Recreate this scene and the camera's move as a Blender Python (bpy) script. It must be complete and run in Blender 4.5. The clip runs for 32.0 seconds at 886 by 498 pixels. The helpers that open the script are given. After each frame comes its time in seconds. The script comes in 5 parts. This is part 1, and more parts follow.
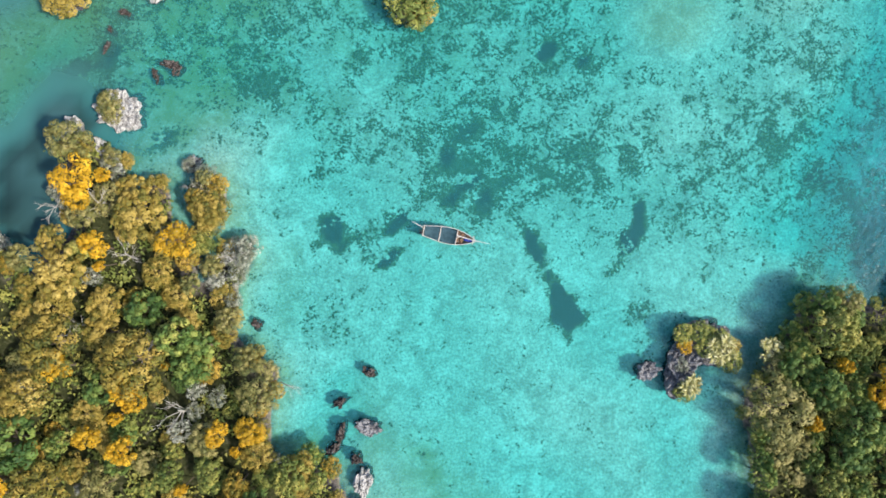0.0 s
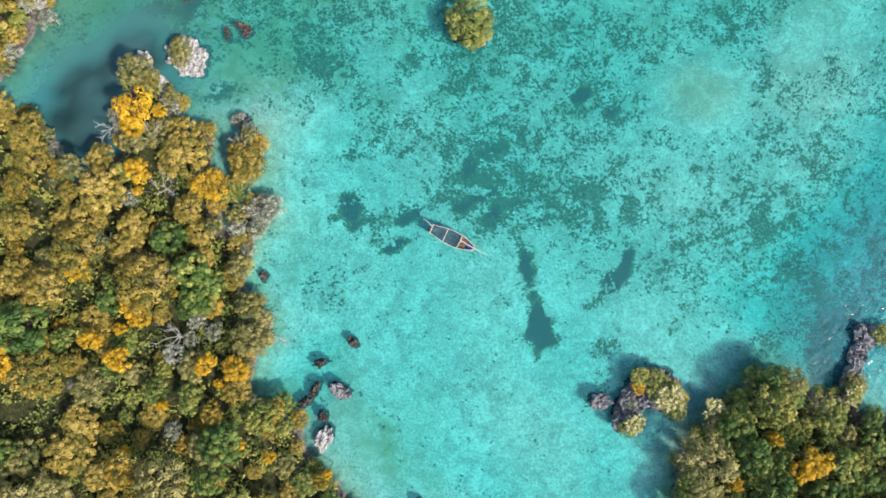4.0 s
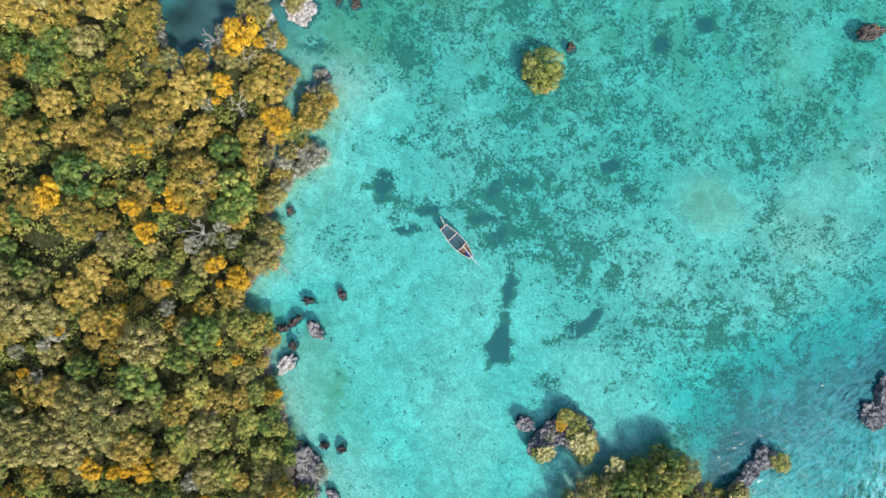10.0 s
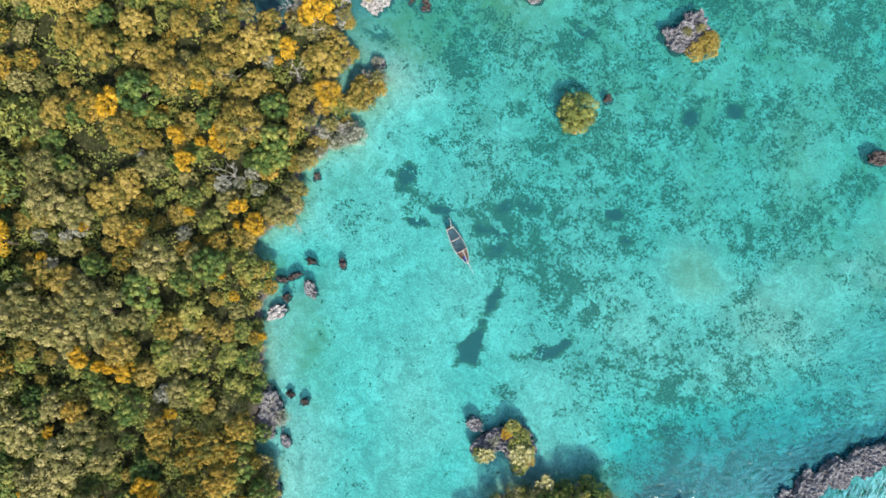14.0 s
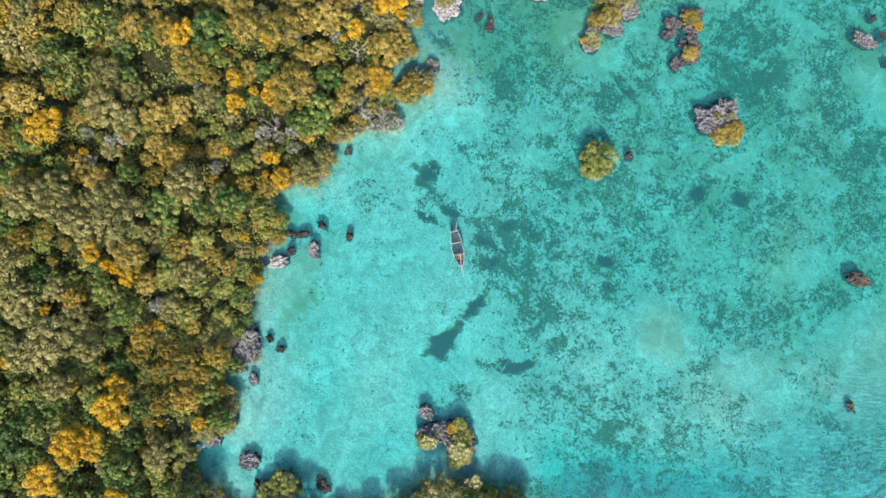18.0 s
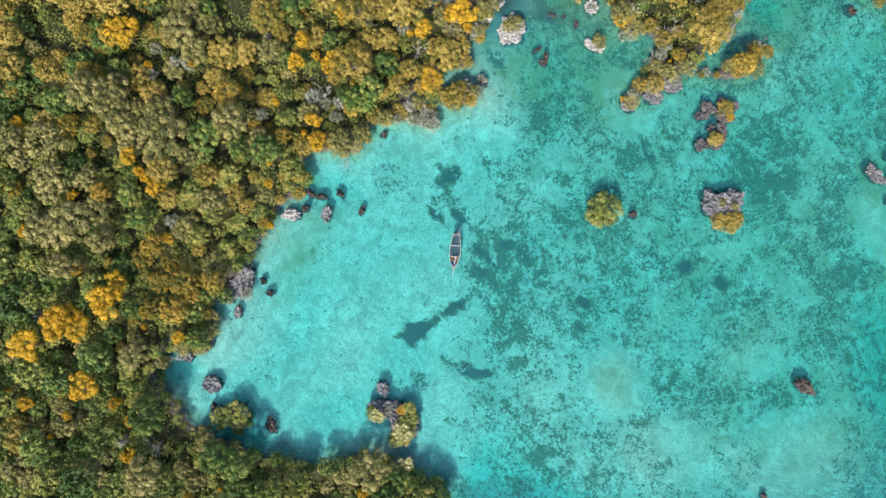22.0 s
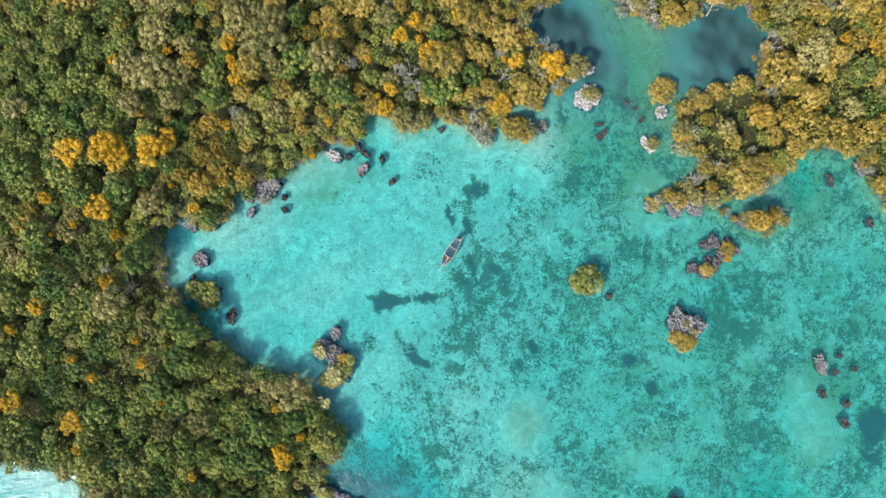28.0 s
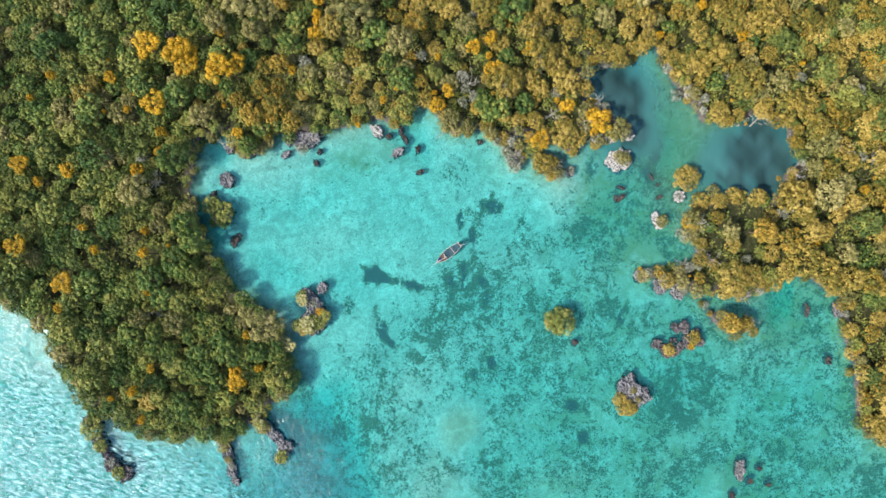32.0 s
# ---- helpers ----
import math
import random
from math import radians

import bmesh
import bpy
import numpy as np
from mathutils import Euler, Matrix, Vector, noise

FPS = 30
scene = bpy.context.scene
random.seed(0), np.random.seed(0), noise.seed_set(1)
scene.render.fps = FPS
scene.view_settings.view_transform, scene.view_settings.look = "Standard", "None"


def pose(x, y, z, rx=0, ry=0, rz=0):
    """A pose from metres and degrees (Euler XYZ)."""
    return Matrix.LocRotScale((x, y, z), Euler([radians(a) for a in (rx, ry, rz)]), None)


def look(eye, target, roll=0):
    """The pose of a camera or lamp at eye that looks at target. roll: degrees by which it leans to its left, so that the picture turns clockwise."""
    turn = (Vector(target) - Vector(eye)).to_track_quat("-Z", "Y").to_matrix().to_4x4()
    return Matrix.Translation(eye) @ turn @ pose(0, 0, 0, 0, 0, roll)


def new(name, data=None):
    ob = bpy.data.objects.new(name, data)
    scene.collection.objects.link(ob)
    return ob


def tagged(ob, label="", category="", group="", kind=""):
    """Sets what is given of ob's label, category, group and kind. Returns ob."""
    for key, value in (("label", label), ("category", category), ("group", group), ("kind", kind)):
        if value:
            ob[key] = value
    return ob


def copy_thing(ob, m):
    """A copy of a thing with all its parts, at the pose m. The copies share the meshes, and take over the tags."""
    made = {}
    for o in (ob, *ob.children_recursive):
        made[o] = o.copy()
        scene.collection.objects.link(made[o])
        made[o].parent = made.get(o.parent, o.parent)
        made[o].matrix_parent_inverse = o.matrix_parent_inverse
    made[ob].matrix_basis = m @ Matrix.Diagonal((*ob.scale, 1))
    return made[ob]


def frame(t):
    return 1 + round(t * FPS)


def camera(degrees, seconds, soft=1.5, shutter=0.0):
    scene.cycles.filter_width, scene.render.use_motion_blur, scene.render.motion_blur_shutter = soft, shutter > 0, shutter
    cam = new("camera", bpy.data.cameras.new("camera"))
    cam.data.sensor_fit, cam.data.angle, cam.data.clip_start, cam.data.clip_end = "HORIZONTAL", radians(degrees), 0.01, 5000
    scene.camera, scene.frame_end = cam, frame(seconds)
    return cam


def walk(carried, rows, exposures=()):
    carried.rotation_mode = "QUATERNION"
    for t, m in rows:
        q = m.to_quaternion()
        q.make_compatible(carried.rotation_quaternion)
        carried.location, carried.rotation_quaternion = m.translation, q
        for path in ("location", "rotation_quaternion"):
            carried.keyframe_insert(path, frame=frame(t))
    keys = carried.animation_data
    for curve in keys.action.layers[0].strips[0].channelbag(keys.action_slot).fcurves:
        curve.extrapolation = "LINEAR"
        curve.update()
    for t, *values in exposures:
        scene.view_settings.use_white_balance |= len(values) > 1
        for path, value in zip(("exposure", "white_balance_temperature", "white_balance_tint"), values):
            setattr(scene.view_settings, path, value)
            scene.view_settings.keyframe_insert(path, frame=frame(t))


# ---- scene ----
cam = camera(74.0, 32.0, soft=1.65)
# seconds, eye x, y, z, turn, and the small lean of the gimbal
ROWS = [
    (0, 0.000, 0.000, 98.77, 0.00, 1.55, 0.44),
    (1, 0.034, 0.083, 101.09, 3.34, 1.52, 0.41),
    (2, 0.063, 0.131, 103.41, 6.73, 1.49, 0.38),
    (3, 0.087, 0.152, 105.73, 10.16, 1.46, 0.35),
    (4, 0.110, 0.152, 108.07, 13.65, 1.43, 0.32),
    (5, 0.134, 0.136, 110.40, 17.17, 1.40, 0.29),
    (6, 0.159, 0.111, 112.75, 20.74, 1.37, 0.26),
    (7, 0.187, 0.082, 115.11, 24.35, 1.34, 0.22),
    (8, 0.221, 0.052, 117.48, 28.00, 1.31, 0.19),
    (9, 0.259, 0.025, 119.86, 31.69, 1.28, 0.16),
    (10, 0.305, 0.006, 122.25, 35.42, 1.25, 0.13),
    (11, 0.358, -0.002, 124.65, 39.19, 1.22, 0.10),
    (12, 0.420, 0.003, 127.07, 42.99, 1.19, 0.07),
    (13, 0.490, 0.023, 129.50, 46.84, 1.16, 0.04),
    (14, 0.569, 0.059, 131.95, 50.73, 1.12, 0.01),
    (15, 0.657, 0.114, 134.42, 54.66, 1.09, -0.02),
    (16, 0.754, 0.187, 136.91, 58.63, 1.06, -0.05),
    (17, 0.859, 0.280, 139.41, 62.65, 1.03, -0.08),
    (18, 0.973, 0.391, 141.94, 66.71, 1.00, -0.11),
    (19, 1.094, 0.520, 144.49, 70.83, 0.97, -0.14),
    (20, 1.222, 0.666, 147.06, 75.00, 0.94, -0.17),
    (21, 1.356, 0.827, 149.66, 79.22, 0.91, -0.20),
    (22, 1.494, 1.001, 152.28, 83.50, 0.88, -0.23),
    (23, 1.636, 1.185, 154.92, 87.84, 0.85, -0.26),
    (24, 1.780, 1.376, 157.59, 92.25, 0.82, -0.29),
    (25, 1.924, 1.571, 160.29, 96.73, 0.79, -0.32),
    (26, 2.066, 1.766, 163.01, 101.28, 0.76, -0.35),
    (27, 2.205, 1.955, 165.76, 105.91, 0.73, -0.38),
    (28, 2.338, 2.135, 168.54, 110.63, 0.70, -0.41),
    (29, 2.462, 2.299, 171.35, 115.44, 0.67, -0.44),
    (30, 2.576, 2.442, 174.18, 120.34, 0.64, -0.47),
    (31, 2.677, 2.557, 177.04, 125.34, 0.61, -0.50),
    (32, 2.761, 2.637, 179.92, 130.46, 0.58, -0.53),
]
walk(cam, [(t, pose(x, y, z, 0, 0, turn) @ pose(0, 0, 0, tip, 0, 0) @ pose(0, 0, 0, 0, lean, 0)) for t, x, y, z, turn, tip, lean in ROWS],
     exposures=[(0, 0.42), (32, 0.42)])

# ---- light ----
SUN_AZIMUTH, SUN_HEIGHT = radians(-23), radians(46)
world = bpy.data.worlds.new("sky")
scene.world = world
world.use_nodes = True
sky = world.node_tree.nodes.new("ShaderNodeTexSky")
sky.sky_type, sky.sun_disc = "NISHITA", False
sky.sun_elevation, sky.sun_rotation = SUN_HEIGHT, math.pi / 2 - SUN_AZIMUTH
world.node_tree.links.new(sky.outputs[0], world.node_tree.nodes["Background"].inputs[0])
world.node_tree.nodes["Background"].inputs[1].default_value = 0.15
sun = new("sun", bpy.data.lights.new("sun", "SUN"))
sun.data.energy, sun.data.angle, sun.data.color = 4.2, radians(5), (1.0, 0.93, 0.82)
to_sun = Vector((math.cos(SUN_AZIMUTH) * math.cos(SUN_HEIGHT), math.sin(SUN_AZIMUTH) * math.cos(SUN_HEIGHT), math.sin(SUN_HEIGHT)))
sun.matrix_world = look(to_sun * 400, (0, 0, 0))


# ---- materials ----
class Nodes:
    """A small writer of node materials."""

    def __init__(self, name):
        self.mat = bpy.data.materials.new(name)
        self.mat.use_nodes = True
        self.tree = self.mat.node_tree
        self.bsdf = self.tree.nodes["Principled BSDF"]
        self.out = self.tree.nodes["Material Output"]

    def add(self, kind, **values):
        node = self.tree.nodes.new("ShaderNode" + kind)
        for key, value in values.items():
            if key in node.inputs:
                self.put(node.inputs[key], value)
            else:
                setattr(node, key, value)
        return node

    def put(self, socket, value):
        if isinstance(value, bpy.types.NodeSocket):
            self.tree.links.new(value, socket)
        else:
            socket.default_value = value

    def place(self):
        return self.add("NewGeometry").outputs["Position"]

    def noise(self, scale, detail=4.0, rough=0.6, at=None, warp=0.0):
        node = self.add("TexNoise", Scale=scale, Detail=detail, Roughness=rough, Distortion=warp)
        self.put(node.inputs["Vector"], at or self.place())
        return node.outputs["Fac"]

    def math(self, op, a, b=0.0, clamp=False):
        node = self.add("Math", operation=op, use_clamp=clamp)
        self.put(node.inputs[0], a)
        self.put(node.inputs[1], b)
        return node.outputs[0]

    def ramp(self, fac, *stops):
        node = self.add("ValToRGB")
        node.color_ramp.elements[0].position, node.color_ramp.elements[1].position = stops[0][0], stops[-1][0]
        node.color_ramp.elements[0].color, node.color_ramp.elements[1].color = (*stops[0][1], 1), (*stops[-1][1], 1)
        for at, colour in stops[1:-1]:
            node.color_ramp.elements.new(at).color = (*colour, 1)
        self.put(node.inputs[0], fac)
        return node.outputs[0]

    def mix(self, fac, a, b, blend="MIX"):
        node = self.add("MixRGB", blend_type=blend)
        for socket, value in zip(node.inputs, (fac, a, b)):
            self.put(socket, (*value, 1) if isinstance(value, tuple) and len(value) == 3 else value)
        return node.outputs[0]

    def attribute(self, name):
        return self.add("Attribute", attribute_name=name)

    def bump(self, height, strength=0.5, distance=0.1):
        self.put(self.bsdf.inputs["Normal"], self.add("Bump", Height=height, Strength=strength, Distance=distance).outputs[0])
        return self

    def done(self, colour, rough=0.8, metal=0.0, shine=0.3):
        self.put(self.bsdf.inputs["Base Color"], colour if not isinstance(colour, tuple) else (*colour, 1))
        self.put(self.bsdf.inputs["Roughness"], rough)
        self.put(self.bsdf.inputs["Metallic"], metal)
        self.put(self.bsdf.inputs["Specular IOR Level"], shine)
        return self.mat


def leaf_material(name, *stops):
    n = Nodes(name)
    tone = n.math("MULTIPLY", n.attribute("tone").outputs["Fac"], 0.65)
    tone = n.math("ADD", tone, n.math("MULTIPLY", n.add("ObjectInfo").outputs["Random"], 0.35))
    tone = n.math("ADD", tone, n.math("MULTIPLY", n.math("SUBTRACT", n.add("NewGeometry").outputs["Random Per Island"], 0.5), 0.16), True)
    return n.done(n.ramp(tone, *stops), 0.62, shine=0.25)


LEAF = {
    "golden": leaf_material("golden_leaf", (0, (0.075, 0.092, 0.020)), (0.3, (0.195, 0.162, 0.028)), (0.6, (0.345, 0.247, 0.047)), (1, (0.52, 0.390, 0.105))),
    "tan": leaf_material("tan_leaf", (0, (0.075, 0.098, 0.032)), (0.5, (0.225, 0.205, 0.062)), (1, (0.45, 0.385, 0.15))),
    "olive": leaf_material("olive_leaf", (0, (0.046, 0.086, 0.020)), (0.5, (0.168, 0.203, 0.045)), (0.8, (0.345, 0.328, 0.074)), (1, (0.50, 0.43, 0.115))),
    "green": leaf_material("green_leaf", (0, (0.034, 0.080, 0.020)), (0.5, (0.113, 0.184, 0.040)), (0.85, (0.275, 0.31, 0.070)), (1, (0.43, 0.40, 0.10))),
    "orange": leaf_material("orange_leaf", (0, (0.33, 0.21, 0.014)), (0.5, (0.52, 0.295, 0.013)), (1, (0.73, 0.43, 0.026))),
    "amber": leaf_material("amber_leaf", (0, (0.070, 0.092, 0.018)), (0.4, (0.20, 0.158, 0.026)), (0.75, (0.39, 0.245, 0.032)), (1, (0.54, 0.36, 0.07))),
    "pale": leaf_material("pale_leaf", (0, (0.14, 0.16, 0.10)), (0.5, (0.31, 0.32, 0.24)), (1, (0.54, 0.53, 0.45))),
}


def bark_material(name, dark, light):
    n = Nodes(name)
    grain = n.noise(9.0, 5.0)
    return n.bump(grain, 0.5, 0.03).done(n.ramp(grain, (0.3, dark), (0.7, light)), 0.9)


BARK = bark_material("bark", (0.10, 0.075, 0.05), (0.26, 0.21, 0.16))
DEAD_WOOD = bark_material("bleached_wood", (0.32, 0.295, 0.26), (0.58, 0.545, 0.49))


def rock_material(name, dark, mid, light, wet=(0.07, 0.05, 0.04)):
    n = Nodes(name)
    big, small = n.noise(0.7, 5.0, 0.65), n.noise(4.5, 6.0, 0.7)
    pits = n.add("TexVoronoi", Scale=3.2, Vector=n.place()).outputs["Distance"]
    colour = n.ramp(n.math("ADD", n.math("MULTIPLY", big, 0.35), n.math("MULTIPLY", small, 0.65)), (0.38, dark), (0.5, mid), (0.62, light))
    # the dark inside pits is put into the colour, without a hollow
    pit_shade = n.math("SUBTRACT", 1.0, n.math("MULTIPLY", n.add("TexVoronoi", Scale=1.6, Vector=n.place()).outputs["Distance"], 2.5), True)
    colour = n.mix(n.math("MULTIPLY", pit_shade, 1.25, True), colour, dark)
    z = n.add("SeparateXYZ", Vector=n.place()).outputs["Z"]
    tide = n.math("ADD", n.math("MULTIPLY", z, -2.2), n.math("ADD", 0.55, n.math("MULTIPLY", small, 0.8)), True)
    colour = n.mix(tide, colour, wet)
    height = n.math("ADD", small, n.math("MULTIPLY", pits, 0.8))
    return n.bump(height, 0.9, 0.25).done(colour, 0.9)


LIMESTONE = rock_material("grey_limestone", (0.043, 0.042, 0.045), (0.195, 0.192, 0.202), (0.48, 0.475, 0.485))
WHITE_ROCK = rock_material("bleached_limestone", (0.15, 0.14, 0.13), (0.46, 0.44, 0.42), (0.76, 0.74, 0.71))
DARK_ROCK = rock_material("dark_coral_rock", (0.03, 0.027, 0.028), (0.12, 0.11, 0.115), (0.36, 0.33, 0.33))
RED_ROCK = rock_material("weedy_reef_rock", (0.035, 0.028, 0.027), (0.088, 0.072, 0.066), (0.25, 0.21, 0.19))


def ground_material():
    n = Nodes("seabed_and_soil")
    at = n.place()
    weed, soil = n.attribute("weed").outputs["Fac"], n.attribute("soil").outputs["Fac"]
    algae = n.attribute("algae").outputs["Fac"]
    fine = n.noise(2.2, 6.0, 0.72, at, 0.25)
    middle = n.noise(0.36, 5.0, 0.6, at, 1.1)
    meadow = n.noise(0.15, 6.0, 0.6, at, 1.4)
    level = n.add("Clamp", Value=n.math("MULTIPLY", n.math("SUBTRACT", meadow, 0.5), 7.0), Min=-1.0, Max=1.0).outputs[0]
    score = n.math("ADD", n.math("MULTIPLY", n.math("SUBTRACT", fine, 0.5), 2.0), n.math("MULTIPLY", n.math("SUBTRACT", middle, 0.5), 2.2))
    score = n.math("ADD", score, n.math("MULTIPLY", level, n.math("MULTIPLY", n.math("ADD", weed, 0.05), 0.75, True)))
    # tufts and coral heads: ragged cells, each with its own growth
    ragged = n.add("VectorMath", operation="MULTIPLY_ADD")
    n.put(ragged.inputs[0], n.add("TexNoise", Scale=2.6, Detail=4.0, Vector=at).outputs["Color"])
    ragged.inputs[1].default_value = (0.55, 0.55, 0.0)
    n.put(ragged.inputs[2], at)
    for scale, share in ((2.5, 0.75), (0.95, 0.25)):
        cell = n.add("SeparateColor", Color=n.add("TexVoronoi", Scale=scale, Vector=ragged.outputs[0]).outputs["Color"]).outputs[0]
        score = n.math("ADD", score, n.math("MULTIPLY", n.math("SUBTRACT", cell, 0.5), share))
    score = n.math("ADD", n.math("ADD", score, weed), -0.5)
    cover = n.math("ADD", n.math("MULTIPLY", score, 7.5), 0.5, True)
    sand = n.ramp(n.math("ADD", n.math("MULTIPLY", n.noise(0.28, 6.0, 0.6, at, 0.8), 0.4), n.math("MULTIPLY", n.noise(2.3, 5.0, 0.75, at), 0.6)),
                  (0.40, (0.345, 0.34, 0.29)), (0.5, (0.505, 0.50, 0.44)), (0.60, (0.76, 0.75, 0.685)))
    # thin algal film in sharp-edged patches over the sand of the reef
    film = n.math("MULTIPLY", n.math("SUBTRACT", n.noise(0.23, 5.0, 0.55, at, 0.7), 0.5), 22.0, True)
    film = n.math("MULTIPLY", film, n.math("MULTIPLY", n.math("ADD", algae, n.math("MULTIPLY", weed, 0.6)), 1.0, True))
    sand = n.mix(n.math("MULTIPLY", film, 0.75), sand, (0.30, 0.33, 0.20))
    sand = n.mix(n.math("MULTIPLY", algae, 0.7, True), sand, (0.30, 0.27, 0.10))
    grass = n.ramp(n.noise(3.2, 5.0, 0.72, at), (0.38, (0.024, 0.048, 0.030)), (0.53, (0.072, 0.115, 0.058)), (0.66, (0.34, 0.37, 0.24)))
    blotch = n.math("ADD", n.math("MULTIPLY", n.math("SUBTRACT", n.noise(0.30, 4.0, 0.55, at, 0.9), 0.64), 13.0), 0.0, True)
    blotch = n.math("MULTIPLY", blotch, n.math("MULTIPLY", n.math("SUBTRACT", weed, 0.2), 4.0, True), True)
    grass = n.mix(n.math("MULTIPLY", blotch, 0.5), grass, (0.030, 0.052, 0.056))
    grass = n.mix(n.math("MULTIPLY", n.math("SUBTRACT", weed, 0.8), 2.2, True), grass, (0.024, 0.043, 0.050))
    coral = n.add("TexVoronoi", Scale=1.45, Vector=at).outputs["Distance"]
    dots = n.math("MULTIPLY", n.math("SUBTRACT", 0.29, coral), 9.0, True)
    dots = n.math("MULTIPLY", dots, n.math("MULTIPLY", n.math("SUBTRACT", 0.95, weed), 2.5, True))
    cover = n.math("SUBTRACT", n.math("MAXIMUM", cover, blotch), n.math("MULTIPLY", dots, 0.7), True)
    bed = n.mix(n.math("MULTIPLY", cover, 0.94), sand, grass)
    # small pale coral heads and shell drifts
    head = n.add("TexVoronoi", Scale=1.9, Vector=ragged.outputs[0])
    pick = n.math("GREATER_THAN", n.add("SeparateColor", Color=head.outputs["Color"]).outputs[1], 0.72)
    pick = n.math("MULTIPLY", pick, n.math("MULTIPLY", n.math("SUBTRACT", 0.26, head.outputs["Distance"]), 8.0, True))
    bed = n.mix(n.math("MULTIPLY", n.math("MULTIPLY", pick, n.math("MULTIPLY", n.math("SUBTRACT", weed, 0.05), 3.0, True)), n.math("MULTIPLY", n.math("SUBTRACT", 0.75, weed), 4.0, True)), bed, (0.70, 0.71, 0.62))
    litter = n.ramp(n.noise(1.1, 6.0, 0.7, at), (0.35, (0.02, 0.026, 0.010)), (0.55, (0.05, 0.055, 0.022)), (0.72, (0.15, 0.13, 0.09)))
    stone = n.ramp(n.noise(1.6, 6.0, 0.75, at), (0.36, (0.05, 0.045, 0.04)), (0.55, (0.13, 0.115, 0.105)), (0.68, (0.30, 0.275, 0.25)))
    litter = n.mix(n.attribute("stone").outputs["Fac"], litter, stone)
    return n.bump(n.math("ADD", n.noise(2.0, 6.0, 0.65, at), n.math("MULTIPLY", cover, 0.5)), 0.5, 0.3).done(n.mix(soil, bed, litter), 0.95, shine=0.1)


def water_material():
    n = Nodes("lagoon_water")
    at = n.place()
    wind = n.attribute("wind").outputs["Fac"]
    east = n.math("MULTIPLY", n.math("SUBTRACT", n.add("SeparateXYZ", Vector=at).outputs["X"], 86.0), 0.08, True)
    swell = []
    for turn in (20, -25):  # the ripples bend round the head
        turned = n.add("Mapping", Vector=at)
        turned.inputs["Rotation"].default_value[2] = radians(turn)
        mapping = n.add("Mapping", Vector=turned.outputs[0])
        mapping.inputs["Scale"].default_value = (1.0, 0.27, 1.0)
        swell.append((n.noise(1.5, 2.0, 0.5, mapping.outputs[0], 0.8), n.noise(3.4, 3.0, 0.6, mapping.outputs[0], 0.4)))
    chop, ripple = (n.add("Mix", Factor=east) for _ in range(2))
    for k, node in enumerate((chop, ripple)):
        n.tree.links.new(swell[0][k], node.inputs["A"])
        n.tree.links.new(swell[1][k], node.inputs["B"])
    chop, ripple = chop.outputs[0], ripple.outputs[0]
    height = n.math("ADD", n.math("MULTIPLY", chop, n.math("ADD", 0.015, n.math("MULTIPLY", wind, 0.8))), n.math("MULTIPLY", ripple, n.math("ADD", 0.008, n.math("MULTIPLY", wind, n.math("ADD", 0.06, n.math("MULTIPLY", east, 0.3))))))
    normal = n.add("Bump", Height=height, Strength=1.0, Distance=0.55).outputs[0]
    clear = n.add("BsdfTransparent", Color=n.attribute("tint").outputs["Color"])
    milk_and_glint = n.add("BsdfDiffuse", Color=n.attribute("murk_and_glint").outputs["Color"])
    # ripple streaks of glint and reflected sky, painted as diffuse colour, strongest at sea
    body = n.add("MixShader", Fac=n.math("ADD", n.math("MULTIPLY", n.attribute("silt").outputs["Fac"], 0.76), n.math("ADD", 0.12, n.math("MULTIPLY", wind, n.math("ADD", 0.16, n.math("MULTIPLY", n.math("SUBTRACT", n.math("ADD", n.math("MULTIPLY", chop, 0.6), n.math("MULTIPLY", ripple, 0.4)), 0.5), n.math("ADD", 1.8, n.math("MULTIPLY", east, 2.7)))))), True))
    n.tree.links.new(clear.outputs[0], body.inputs[1])
    n.tree.links.new(milk_and_glint.outputs[0], body.inputs[2])
    gloss = n.add("BsdfGlossy", Roughness=n.math("SUBTRACT", 0.22, n.math("MULTIPLY", wind, 0.12)), Normal=normal)
    top = n.add("MixShader", Fac=n.add("Fresnel", IOR=1.33, Normal=normal).outputs[0])
    n.tree.links.new(body.outputs[0], top.inputs[1])
    n.tree.links.new(gloss.outputs[0], top.inputs[2])
    n.tree.links.new(top.outputs[0], n.out.inputs[0])
    return n.mat


def plain(name, colour, rough=0.7, worn=None, scale=6.0, metal=0.0):
    n = Nodes(name)
    grain = n.noise(scale, 6.0, 0.65, n.add("TexCoord").outputs["Object"])
    worn = worn or tuple(c * 0.6 for c in colour)
    return n.bump(grain, 0.3, 0.02).done(n.ramp(grain, (0.35, worn), (0.62, colour)), rough, metal)


